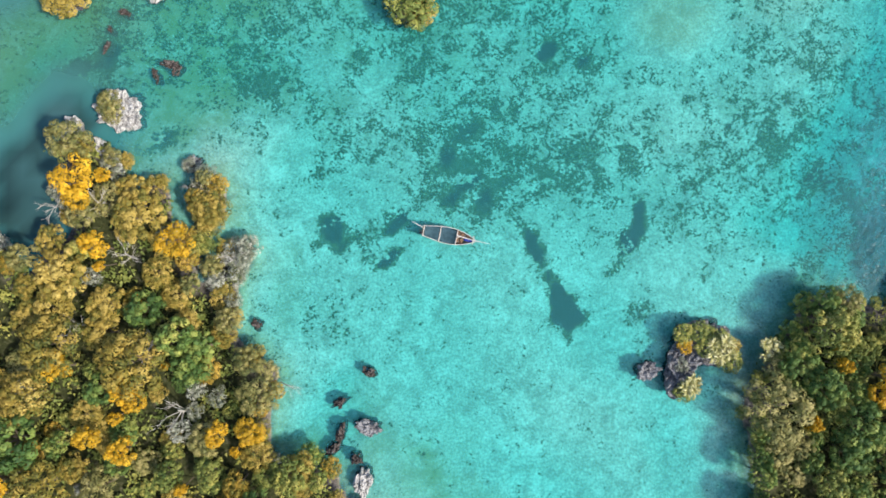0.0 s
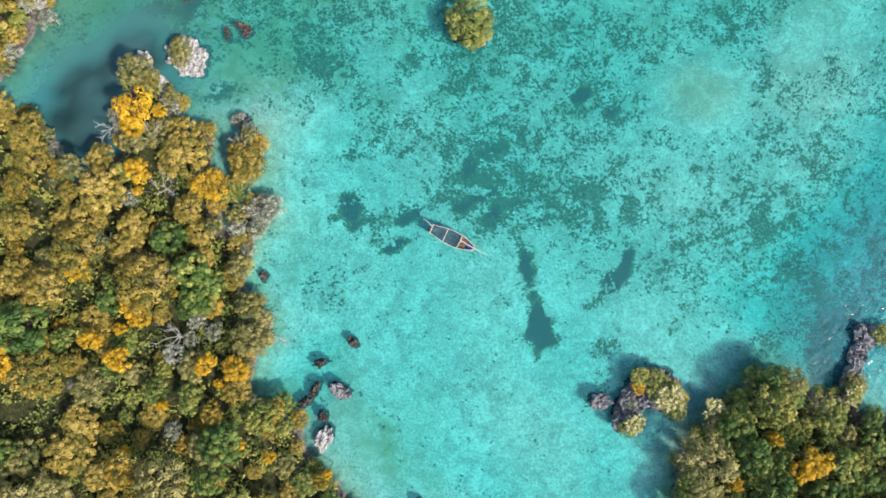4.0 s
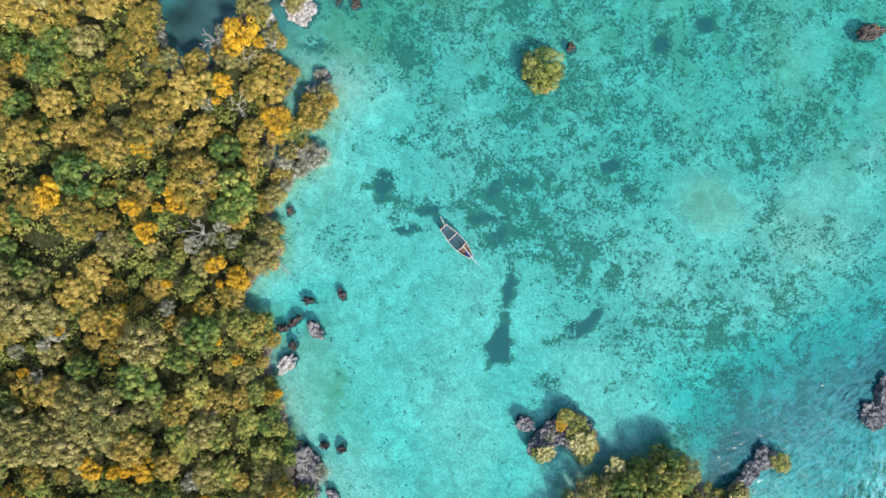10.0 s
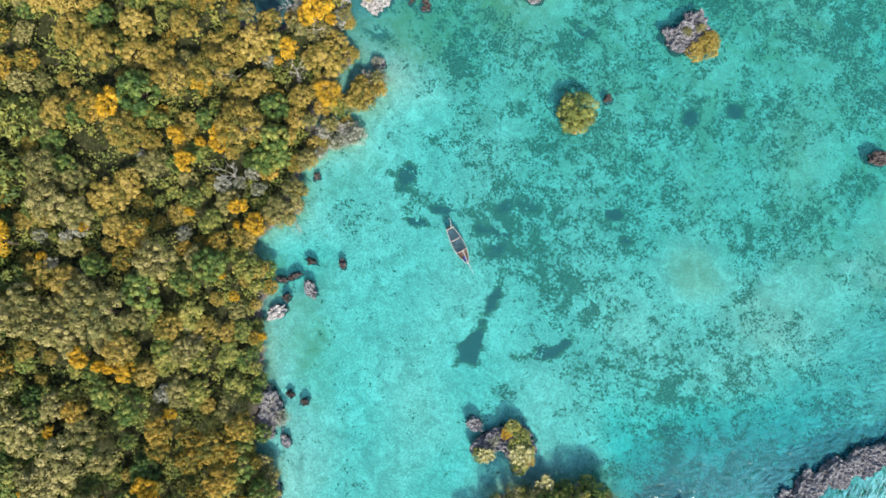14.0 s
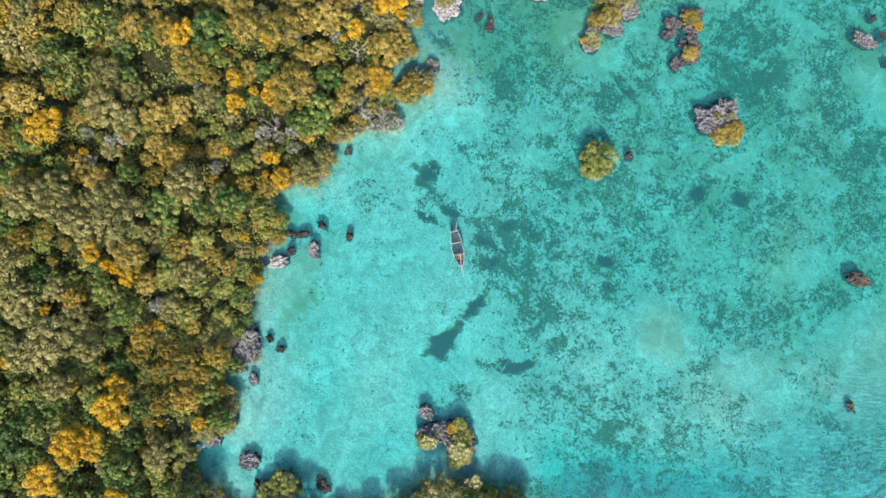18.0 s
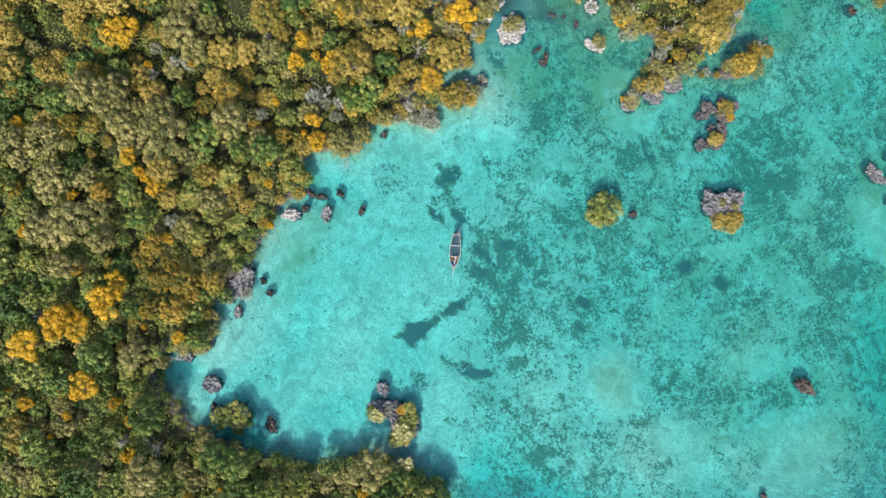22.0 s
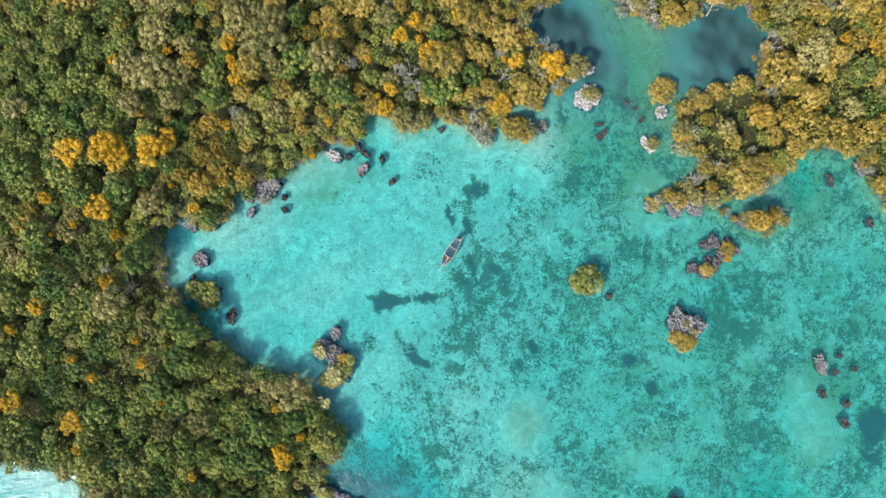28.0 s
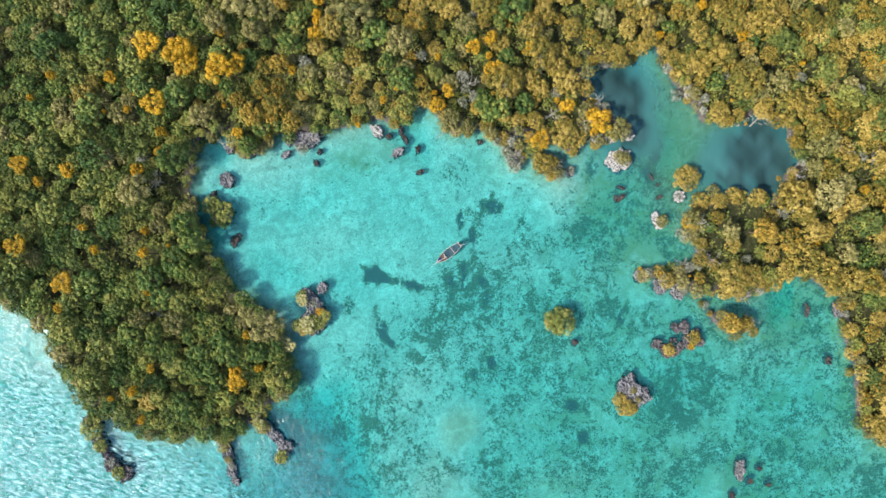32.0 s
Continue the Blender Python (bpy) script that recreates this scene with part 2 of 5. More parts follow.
# ---- helpers ----
def mesh_of(name, verts, faces, material, smooth=False, bend=None, **attributes):
    """A mesh from arrays: verts n x 3, faces m x k; bend: the leaves' rounded normals."""
    verts, faces = np.asarray(verts, np.float32), np.asarray(faces, np.int32)
    me = bpy.data.meshes.new(name)
    k = faces.shape[1]
    me.vertices.add(len(verts))
    me.vertices.foreach_set("co", verts.ravel())
    me.loops.add(faces.size)
    me.loops.foreach_set("vertex_index", faces.ravel())
    me.polygons.add(len(faces))
    me.polygons.foreach_set("loop_start", np.arange(0, faces.size, k, dtype=np.int32))
    me.polygons.foreach_set("use_smooth", np.full(len(faces), smooth))
    for key, values in attributes.items():
        values = np.asarray(values, np.float32)
        if values.ndim == 1:
            me.attributes.new(key, "FLOAT", "POINT").data.foreach_set("value", values)
        else:
            me.attributes.new(key, "FLOAT_COLOR", "POINT").data.foreach_set("color", values.ravel())
    me.materials.append(material)
    me.update(calc_edges=True)
    if bend is not None:
        me.polygons.foreach_set("use_smooth", np.ones(len(faces), bool))
        me.normals_split_custom_set_from_vertices(bend / np.linalg.norm(bend, axis=1, keepdims=True))
    return me


def part(name, bm, material, parent, label=""):
    """Links a bmesh or a mesh as one part under a thing or a part."""
    me = bm
    if isinstance(bm, bmesh.types.BMesh):
        me = bpy.data.meshes.new(name)
        bm.to_mesh(me)
        bm.free()
        me.materials.append(material)
    ob = new(name, me)
    ob.parent = parent
    return tagged(ob, label)


def thing(name, m, label, category, group=""):
    ob = new(name)
    ob.empty_display_size = 0.3
    ob.matrix_basis = m
    return tagged(ob, label, category, group)


def box(bm, size, at, turn=(0, 0, 0), bevel=0.0):
    made = bmesh.ops.create_cube(bm, size=1, matrix=pose(*at, *turn) @ Matrix.Diagonal((*size, 1)))["verts"]
    if bevel:
        edges = list({e for v in made for e in v.link_edges})
        bmesh.ops.bevel(bm, geom=edges, offset=bevel, segments=1, affect="EDGES")
    return bm


def tube(points, radii, sides=6):
    """Arrays of a tapering tube along points."""
    points = [Vector(p) for p in points]
    verts, faces = [], []
    for i, p in enumerate(points):
        ahead = (points[min(i + 1, len(points) - 1)] - points[max(i - 1, 0)]).normalized()
        across = ahead.cross(Vector((0.31, 0.17, 0.94)) if abs(ahead.z) < 0.9 else Vector((1, 0, 0))).normalized()
        other = ahead.cross(across)
        for k in range(sides):
            a = math.tau * k / sides
            verts.append(p + (across * math.cos(a) + other * math.sin(a)) * radii[i])
    for i in range(len(points) - 1):
        for k in range(sides):
            a, b = i * sides + k, i * sides + (k + 1) % sides
            faces.append((a, b, b + sides, a + sides))
    last = (len(points) - 1) * sides
    for k in range(0, sides - 2, 2):
        faces.append((last, last + k + 1, last + k + 2, last + (k + 3) % sides))
    return np.array([tuple(v) for v in verts]), np.array(faces)


def joined(pieces):
    verts, faces, base = [], [], 0
    for v, f in pieces:
        verts.append(v)
        faces.append(f + base)
        base += len(v)
    return np.concatenate(verts), np.concatenate(faces)


def wave(x, y, size, seed):
    """Smooth noise on arrays, about -1 to 1, from a few turned sine waves."""
    r = np.random.RandomState(seed)
    total = np.zeros_like(x)
    for k in range(9):
        a, p, q = r.uniform(0, math.tau), r.uniform(0, math.tau), r.uniform(0.6, 1.9)
        b, s = r.uniform(0, math.tau), r.uniform(0, math.tau)
        bend = 0.9 * np.sin((x * math.cos(b) + y * math.sin(b)) * 2.1 / size + s)
        total += np.sin((x * math.cos(a) + y * math.sin(a)) * q * 3.2 / size + p + bend)
    return total / 4.2


def smooth(a, b, x):
    t = np.clip((x - a) / (b - a), 0, 1)
    return t * t * (3 - 2 * t)


# ---- the plan: land and water ----
# Both banks of the creek mouth, then the south-western wood: from the creek along the bay, round the eastern head and out to sea.
WOOD_CREEK = [(-63.3, 7.8), (-66.4, 12.0), (-65.1, 17.2), (-65.7, 23.8), (-61.0, 24.9), (-59.3, 21.4), (-56.7, 20.0), (-53.9, 18.4), (-53.4, 15.3), (-51.6, 13.0), (-50.4, 15.6), (-47.3, 16.1), (-46.4, 13.0), (-45.8, 7.8), (-44.1, 5.3), (-42.4, 6.4), (-42.5, 12.5), (-41.7, 15.8), (-37.6, 15.0), (-36.3, 12.0), (-36.4, 6.9), (-38.6, 4.6), (-40.9, 2.7), (-41.4, -2.1), (-39.5, -2.9), (-39.0, 1.3), (-36.6, 3.6), (-32.7, 3.4), (-32.8, -0.1), (-35.2, -2.4), (-35.0, -6.6), (-35.5, -10.3), (-32.5, -13.9), (-28.4, -17.6)]
WOOD_BAY = [(-130, -20), (-98, 6), (-90, 11), (-75, 9), (-71, 0), (-66, 4)] + WOOD_CREEK + [(-29, -24), (-28, -30), (-23, -31), (-18, -35), (-13, -41), (-5, -46), (2, -51), (7, -58)]
WOOD_HEAD = [(13, -59), (18, -64), (17, -70), (22, -75), (28, -72), (34, -68), (38, -63), (43, -56), (46, -50), (48, -44), (50, -37), (49, -31), (48, -24), (51, -17),
             (56, -10), (60, -4), (65, -4), (72, -6), (76, -4), (83, -8), (90, -14), (95, -18), (100, -26), (103, -34), (103, -41), (107, -46), (105, -54), (103, -62)]
WOOD_FAR = [(98, -69), (97, -79), (100, -90), (108, -120), (120, -190), (130, -420), (-420, -420), (-420, -20)]
# The northern wood across the creek.
NORTH_CREEK = [(-108, -14), (-89, 12), (-84, 21), (-83, 30), (-80, 38), (-85, 45), (-92, 50), (-97, 57), (-94, 61), (-90, 68), (-84, 66), (-82, 70), (-76, 68), (-72, 60),
               (-66, 53), (-60, 53), (-54, 52), (-51, 58), (-48, 62), (-41, 61), (-35, 53), (-33, 56), (-36, 64), (-41, 74)]
NORTH_OUT = [(-49, 85), (-56, 87), (-61, 88), (-65, 95), (-66, 104), (-60, 112), (-55, 119), (-48, 127), (-40, 134), (-41, 144), (-48, 160), (-70, 220), (-120, 420), (-420, 420), (-420, 0)]
NORTH_ISLE = [(-38, 73), (-41, 79), (-45, 88), (-42, 91), (-37, 88), (-35, 80)]
LANDS = (WOOD_BAY + WOOD_HEAD + WOOD_FAR, NORTH_CREEK + NORTH_OUT, NORTH_ISLE)


def inset(polygon, x, y):
    """Signed distance to a polygon's edge, positive inside."""
    best, inside = np.full(x.shape, 1e9), np.zeros(x.shape, bool)
    for (ax, ay), (bx, by) in zip(polygon, polygon[1:] + polygon[:1]):
        dx, dy = bx - ax, by - ay
        t = np.clip(((x - ax) * dx + (y - ay) * dy) / (dx * dx + dy * dy), 0, 1)
        best = np.minimum(best, np.hypot(x - ax - t * dx, y - ay - t * dy))
        if dy:
            inside ^= ((ay > y) != (by > y)) & (x < ax + (y - ay) * dx / dy)
    return np.where(inside, best, -best)


def land(x, y):
    d = np.max([inset(p, x, y) for p in LANDS], axis=0)
    return d + 0.7 * wave(x, y, 7.0, 3) + 0.35 * wave(x, y, 2.6, 4)


def spots(x, y, rows):
    """Soft-edged ovals: x, y, half length, half width, turn, strength."""
    total = np.zeros_like(x)
    for cx, cy, a, b, turn, strength in rows:
        c, s = math.cos(radians(turn)), math.sin(radians(turn))
        u, v = ((x - cx) * c + (y - cy) * s) / a, (-(x - cx) * s + (y - cy) * c) / b
        total += strength * smooth(1.35, 0.65, np.hypot(u, v) + 0.22 * wave(x, y, 3.0, 8))
    return total


# Beds of seagrass, dense and dark.
BEDS = [(-20, 6.5, 2.6, 2.3, 20, 0.9), (-18.6, 3.6, 1.4, 2.0, 10, 0.8), (-14.6, 1.8, 2.8, 0.7, -25, 0.7), (-15.6, 4.4, 2.2, 0.7, -40, 0.5), (-10.2, 0.9, 2.6, 1.2, 38, 1.1), (-8.3, 7.4, 2.6, 1.2, 40, 0.9), (-23, 3, 2, 0.8, 10, 0.45),
        (14.9, 3.0, 3.8, 1.3, -68, 1.2), (17.2, -1.8, 1.6, 0.6, -65, 0.9), (18.9, -4.8, 2.4, 1.3, -68, 1.1), (20.0, -7.2, 3.0, 2.1, -50, 1.3), (20.3, -12.2, 2.0, 0.8, -85, 0.8), (20.6, -9.0, 3.4, 1.9, 0, 0.9)]
# Darker tufts strewn over the reef.
TUFTS = [(6.4, 10.1, 2.6, 1.6, 60), (-0.4, 10.6, 2.2, 1.2, 20), (3.1, 13.6, 3.0, 1.2, 35), (9, 26.8, 2.2, 1.6, 0), (3, 22.9, 3.2, 1.6, 30), (-0.1, 19.1, 2.4, 1.4, 50), (11.1, 14, 1.8, 1.3, 0), (-5.5, 11.3, 2.6, 1.3, 30), (45.8, 22, 2.8, 1.6, 30),
         (49.4, 25, 2.4, 2.0, 10), (61.8, 23.7, 2.4, 1.6, 20), (63, 14.5, 2.6, 1.3, 70), (-69.1, 29.9, 4.0, 1.8, 60), (-65.1, 34.2, 3.6, 1.5, 40), (-48.9, 22, 2.6, 1.5, 40), (79, 18, 16, 8, 60), (66, 17, 5, 3, 60)]
BEDS_MORE = [(32.5, 8, 3.2, 1.2, 80, 1.1), (31, 4, 2.8, 1.9, 70, 1.2), (28.5, -0.5, 2, 0.9, 50, 0.8), (32.2, -8, 2.2, 1.7, 30, 0.9), (44, -1, 2, 1, 60, 0.6), (17.4, 37.1, 2, 1.6, 30, 1.0), (10.8, 64.6, 2, 1.8, 30, 1.0), (16.5, 73.5, 2.4, 1.7, 30, 1.0), (23.3, 35.4, 1.3, 1.1, 30, 0.8), (3.0, 137.5, 5, 4, 30, 0.9), (10.4, 139.4, 6, 3, 30, 0.7), (-67, 31, 6, 2.5, 55, 0.8)]
BEDS_FAR = [(-60, 36, 4, 2, 30, 0.6), (-73, 24, 4, 2, 60, 0.6), (-20, 54, 7, 5, 30, 0.4), (-20, 30, 8, 4, 60, 0.35), (13, 101, 11, 6, 60, 0.2), (22, 17, 9, 5, 10, 0.3), (-20, -8, 6, 5, 0, 0.3), (-31, -14, 4, 3, 0, 0.25), (-60, 33, 8, 3, 50, 0.25), (-46, 22, 4, 2, 20, 0.35)]
# Thicker growth over the reef, and the pale sand between.
DENSE = [(-13.7, 90.8, 8.6, 11.4, 85, 0.34), (-23.2, 85.9, 3.6, 5.7, 75, 0.22), (-22.6, 60.4, 4.6, 6.0, 75, 0.36), (2.0, 13.6, 5.4, 6.4, 75, 0.3), (4.0, 26.4, 8.6, 7.9, 75, 0.16), (13.5, 56.4, 12.1, 6.4, 80, 0.16), (48.3, 70.6, 6.4, 4.6, 75, 0.3), (46.6, 83.6, 6.4, 3.7, 95, 0.3),
         (66.0, 30.2, 7.9, 5.0, 75, 0.25), (-48.7, 21.3, 3.7, 1.7, 45, 0.45), (-30.1, 29.7, 2.6, 8.6, 80, 0.26), (-2.9, 32.7, 3.7, 3.7, 75, 0.2), (0.1, 106.3, 7.1, 6.4, 75, 0.2), (43.8, 59.2, 3.1, 8.6, 95, 0.15), (49.3, 14.2, 4.3, 11.4, 75, 0.2), (55.9, 22.7, 5.7, 5.7, 75, 0.2)]
BARE = [(39, 42, 8.5, 6.5, 10, -1.1), (56, 56.6, 7.4, 4.7, 75, -0.62), (65.7, 61.6, 6.4, 5.1, 75, -0.5), (58.9, 88.4, 11.4, 7.1, 85, -0.8), (73, 85.9, 11.4, 7.9, 75, -0.6), (75.2, 61.6, 7.1, 4, 75, -0.5), (38.2, 82.3, 8.6, 5, 85, -0.3), (-21, 32.9, 4.9, 3.4, 75, -0.5), (-12.2, 31.5, 4, 3.4, 75, -0.5)]
BARE_MORE = [(-1, 54.5, 3.1, 2.1, 75, -0.6), (-28.5, 54.9, 6, 4.3, 75, -0.75), (-17.1, 69.6, 3.7, 2, 75, -0.6), (-16, 12.6, 4.9, 5.7, 75, -0.42), (-26.8, 21.4, 6, 5.1, 75, -0.42), (-1.1, 96.2, 3.4, 2.9, 75, -0.4), (7.8, 74.1, 6.4, 2, 85, -0.5), (-18.2, 104.7, 8.3, 1, 37, -0.9), (-14.6, 56.7, 2.6, 2, 75, -0.5),
             (-38.8, 52.9, 5.7, 3.4, 75, -0.5), (8, 120, 12, 8, 40, -0.8), (-24, 9, 3, 5, 0, -0.3), (-43, 28, 7, 5, 40, -0.45), (-15.5, 2.6, 1.2, 1, 0, -0.7)]
# Deep channels, and hollows that put the wood's shade into the water's colour: x, y, half length, half width, turn,
# metres.
DEEPS_AND_SHADE = [(-19, -27, 9, 5, 70, 0.55), (-68.5, 13, 13, 6.5, 60, 3.2), (-81, 59, 16, 9.5, 40, 3.0), (-75, 52, 9, 5, 40, 1.8), (-66, 30, 10, 6, 70, 0.8), (78, 22, 24, 14, 60, 1.5), (65, 3, 14, 5, -20, 1.0), (55, 125, 30, 14, 30, 1.6),
         (-55, 92, 7, 4, 30, 1.4), (-50, 0, 5, 3, 0, 1.0), (40, -57, 8, 3, 60, 0.7), (41, -28, 15, 6, 84, 0.35), (21.6, -71.5, 6, 4, 60, 1.2), (41.9, -56.4, 9, 4, 70, 0.7)]
CREEK = [(-78, 35, 14, 12, 60, 1.0)]
SHOALS = [(39, 42, 7.5, 6, 10, -0.35), (62, 58, 18, 12, 60, -0.45), (66, 88, 18, 12, 80, -0.5), (8, 120, 12, 8, 40, -0.4), (55, 34, 30, 16, 20, -0.35), (15, -50, 14, 7, -60, -0.35), (-34, 24, 10, 7, 30, -0.3), (103, -72, 4.5, 4.0, 0, -0.8)]


def depth_of(x, y, d):
    """Depth of the bed below the water, by the distance from the shore."""
    out = np.maximum(-d, 0)
    deep = 0.75 + 0.95 * (1 - np.exp(-out / 4.5)) + 0.25 * smooth(0, 55, y + 0.35 * x) + 0.22 * wave(x, y, 22, 5)
    deep += spots(x, y, DEEPS_AND_SHADE) + spots(x, y, SHOALS) + 1.2 * smooth(150, 320, np.hypot(x, y)) + 5 * smooth(320, 900, np.hypot(x, y)) + 1.1 * smooth(98, 122, x)
    return deep


def weed_of(x, y):
    edge = 5.0 + 14 * smooth(-15, -38, x) - 9 * smooth(45, 70, x) + 3.5 * wave(x, y, 18, 6)
    reef = smooth(-4, 7, y - edge)
    patchy = 0.40 - 0.07 * smooth(10, 50, x) + 0.11 * wave(x, y, 16, 7) + 0.08 * wave(x, y, 6, 9)
    return -0.10 + 0.12 * wave(x, y, 9, 12) + reef * (0.09 + patchy) + 1.4 * spots(x, y, BEDS) + 0.8 * spots(x, y, DENSE) + 1.05 * spots(x, y, BEDS_MORE + BEDS_FAR) + spots(x, y, BARE + BARE_MORE) + 0.42 * spots(x, y, [(*row, 1.0) for row in TUFTS]) - 0.35 * np.clip(spots(x, y, DEEPS_AND_SHADE[1:5] + CREEK), 0, 1)


def axis(step, reach, far):
    inner = np.arange(-reach, reach + step / 2, step)
    outer = reach + np.cumsum(step * 1.35 ** np.arange(1, 40))
    outer = outer[outer < far]
    return np.concatenate([-outer[::-1], inner, outer])


def sheet(step, reach, far):
    line = axis(step, reach, far)
    x, y = (a.ravel() for a in np.meshgrid(line, line))
    k = len(line)
    i = (np.arange(k - 1)[:, None] * k + np.arange(k - 1)).ravel()
    return x, y, np.stack([i, i + 1, i + k + 1, i + k], 1)


SHELF = 0.9  # the rock stands this far back under the leaves
gx, gy, gf = sheet(1.15, 168, 4000)
gd = land(gx, gy) - SHELF
rise = smooth(-0.5, 0.5, gd)
gz = -depth_of(gx, gy, gd) * (1 - rise) + rise * (0.75 + 0.35 * wave(gx, gy, 5, 14) + 0.2 * wave(gx, gy, 2, 15))
# the algae at (-16, -28) is silty bed and painted shore shade together
algae = np.clip(smooth(-5, 0, gd) * 0.6 + 0.42 * smooth(10, 80, gy - 0.3 * gx) * (1 + 0.5 * wave(gx, gy, 9, 51)) + spots(gx, gy, [(-50, 36, 22, 16, 40, 0.5), (-76, 34, 16, 12, 60, 0.6), (-44, 29, 9, 6, 40, 0.3), (-46, 50, 10, 8, 60, 0.4), (-56, 96, 16, 12, 40, 0.5), (-7, -35, 9, 5, -40, 0.3), (4, -40, 6, 4, -30, 0.3), (-1.5, -32.3, 8, 6, 40, 0.15), (-16, -28, 9, 6, 60, 0.25), (-27, -4, 3, 8, 0, 0.25), (-3, -33, 4, 1.2, -70, 0.35), (-6, 121, 9, 7, 30, 0.5), (39, 42, 6.5, 5, 10, 0.45)]), 0, 1)
ground = new("ground", mesh_of("ground", np.stack([gx, gy, gz], 1), gf, ground_material(), True, weed=weed_of(gx, gy), soil=smooth(-0.9, -0.1, gd), stone=smooth(3.2, 1.2, gd), algae=algae))
tagged(ground, "pale sand seabed with seagrass rising to dark woodland soil", "ground", kind="structure")

wx, wy, wf = sheet(2.4, 168, 4000)
wd = land(wx, wy) - SHELF
deep = np.where(wd > 0.5, 0.8, depth_of(wx, wy, wd))[:, None]
tint = np.exp(-deep * np.array([[0.55, 0.050, 0.035]]))
creek = np.zeros_like(wx)
for cx, cy, a, b, turn, strength in [(-70, 13, 15, 10, 60, 1.7), (-84, 61, 20, 13, 40, 1.6), (-66, 24, 8, 6, 60, 0.7), (-73, 50, 10, 6, 40, 0.5), (-84, 27, 5, 4, 0, 0.3)]:
    c, s = math.cos(radians(turn)), math.sin(radians(turn))
    creek += strength * np.exp(-(((wx - cx) * c + (wy - cy) * s) / a) ** 2 - ((-(wx - cx) * s + (wy - cy) * c) / b) ** 2)
creek = np.clip(creek * (0.88 + 0.26 * wave(wx, wy, 13, 61) + 0.16 * wave(wx, wy, 5, 62)), 0, 1)[:, None]
chop = np.exp(-(((wx - 80) * 0.5 + (wy - 16) * 0.87) / 20) ** 2 - (((wx - 80) * -0.87 + (wy - 16) * 0.5) / 12) ** 2)[:, None]
murk_and_glint = (1 - creek) * np.array([[0.08, 0.50, 0.56]]) + creek * np.array([[0.034, 0.088, 0.092]]) * (1 + 0.45 * wave(wx, wy, 7, 63) + 0.3 * wave(wx, wy, 3.5, 64))[:, None]
green = np.clip(spots(wx, wy, [(-74, 36, 26, 18, 50, 1.0)]), 0, 1)[:, None] * (1 - creek)
murk_and_glint = murk_and_glint * (1 - green) + green * np.array([[0.12, 0.31, 0.24]])
# sky reflected by the choppy patch, put into the water's colour
murk_and_glint = np.maximum(murk_and_glint, 0.01) * (1 - chop) + chop * np.array([[0.10, 0.36, 0.43]])
sea_glint = smooth(92, 108, wx)[:, None]
murk_and_glint = murk_and_glint * (1 - sea_glint) + sea_glint * np.array([[0.36, 0.73, 0.77]])  # sun glints out at sea, painted as whitened water colour
tint = tint * (1 - 0.6 * creek * np.array([[1.0, 1.0, 0.85]]))
wind = np.clip((smooth(66, 112, wx * 0.98 + wy * 0.15) + spots(wx, wy, [(80, 16, 22, 11, 60, 0.5)])) * (1 + 0.25 * wave(wx, wy, 14, 21)) - spots(wx, wy, [(103, -72, 4.5, 4.0, 0, 0.9)]), 0, 1)
one = np.ones((len(wx), 1))
water = new("water", mesh_of("water", np.stack([wx, wy, np.zeros_like(wx)], 1), wf, water_material(), True, wind=wind, silt=np.maximum(np.maximum(creek, 0.13 * chop), 0.22 * green)[:, 0], tint=np.hstack([tint, one]), murk_and_glint=np.hstack([murk_and_glint, one])))
tagged(water, "clear shallow turquoise lagoon water with light ripples", "water", kind="structure")


def ground_heights(x, y):
    d = land(x, y) - SHELF
    r = smooth(-0.5, 0.5, d)
    return -depth_of(x, y, d) * (1 - r) + r * (0.75 + 0.35 * wave(x, y, 5, 14) + 0.2 * wave(x, y, 2, 15))


def ground_z(x, y):
    return float(ground_heights(np.array([float(x)]), np.array([float(y)]))[0])


# ---- trees ----
def leaves(rng, centres, normals, size, tones, round_to=None):
    """Three-cornered leaf sprays: verts, faces and a tone a vertex."""
    n = len(centres)
    normals = normals / np.linalg.norm(normals, axis=1, keepdims=True)
    other = rng.normal(size=(n, 3))
    across = np.cross(normals, other)
    across /= np.linalg.norm(across, axis=1, keepdims=True)
    along = np.cross(normals, across)
    s = size * rng.uniform(0.7, 1.35, (n, 1))
    verts = np.stack([centres - along * s * 0.5 - across * s * 0.42, centres - along * s * 0.5 + across * s * 0.42, centres + along * s * 0.7 - normals * s * 0.1], 1).reshape(-1, 3)
    bend = normals if round_to is None else 0.28 * normals + 0.72 * round_to
    return verts, np.arange(3 * n).reshape(n, 3), np.repeat(tones, 3), np.repeat(bend, 3, axis=0)


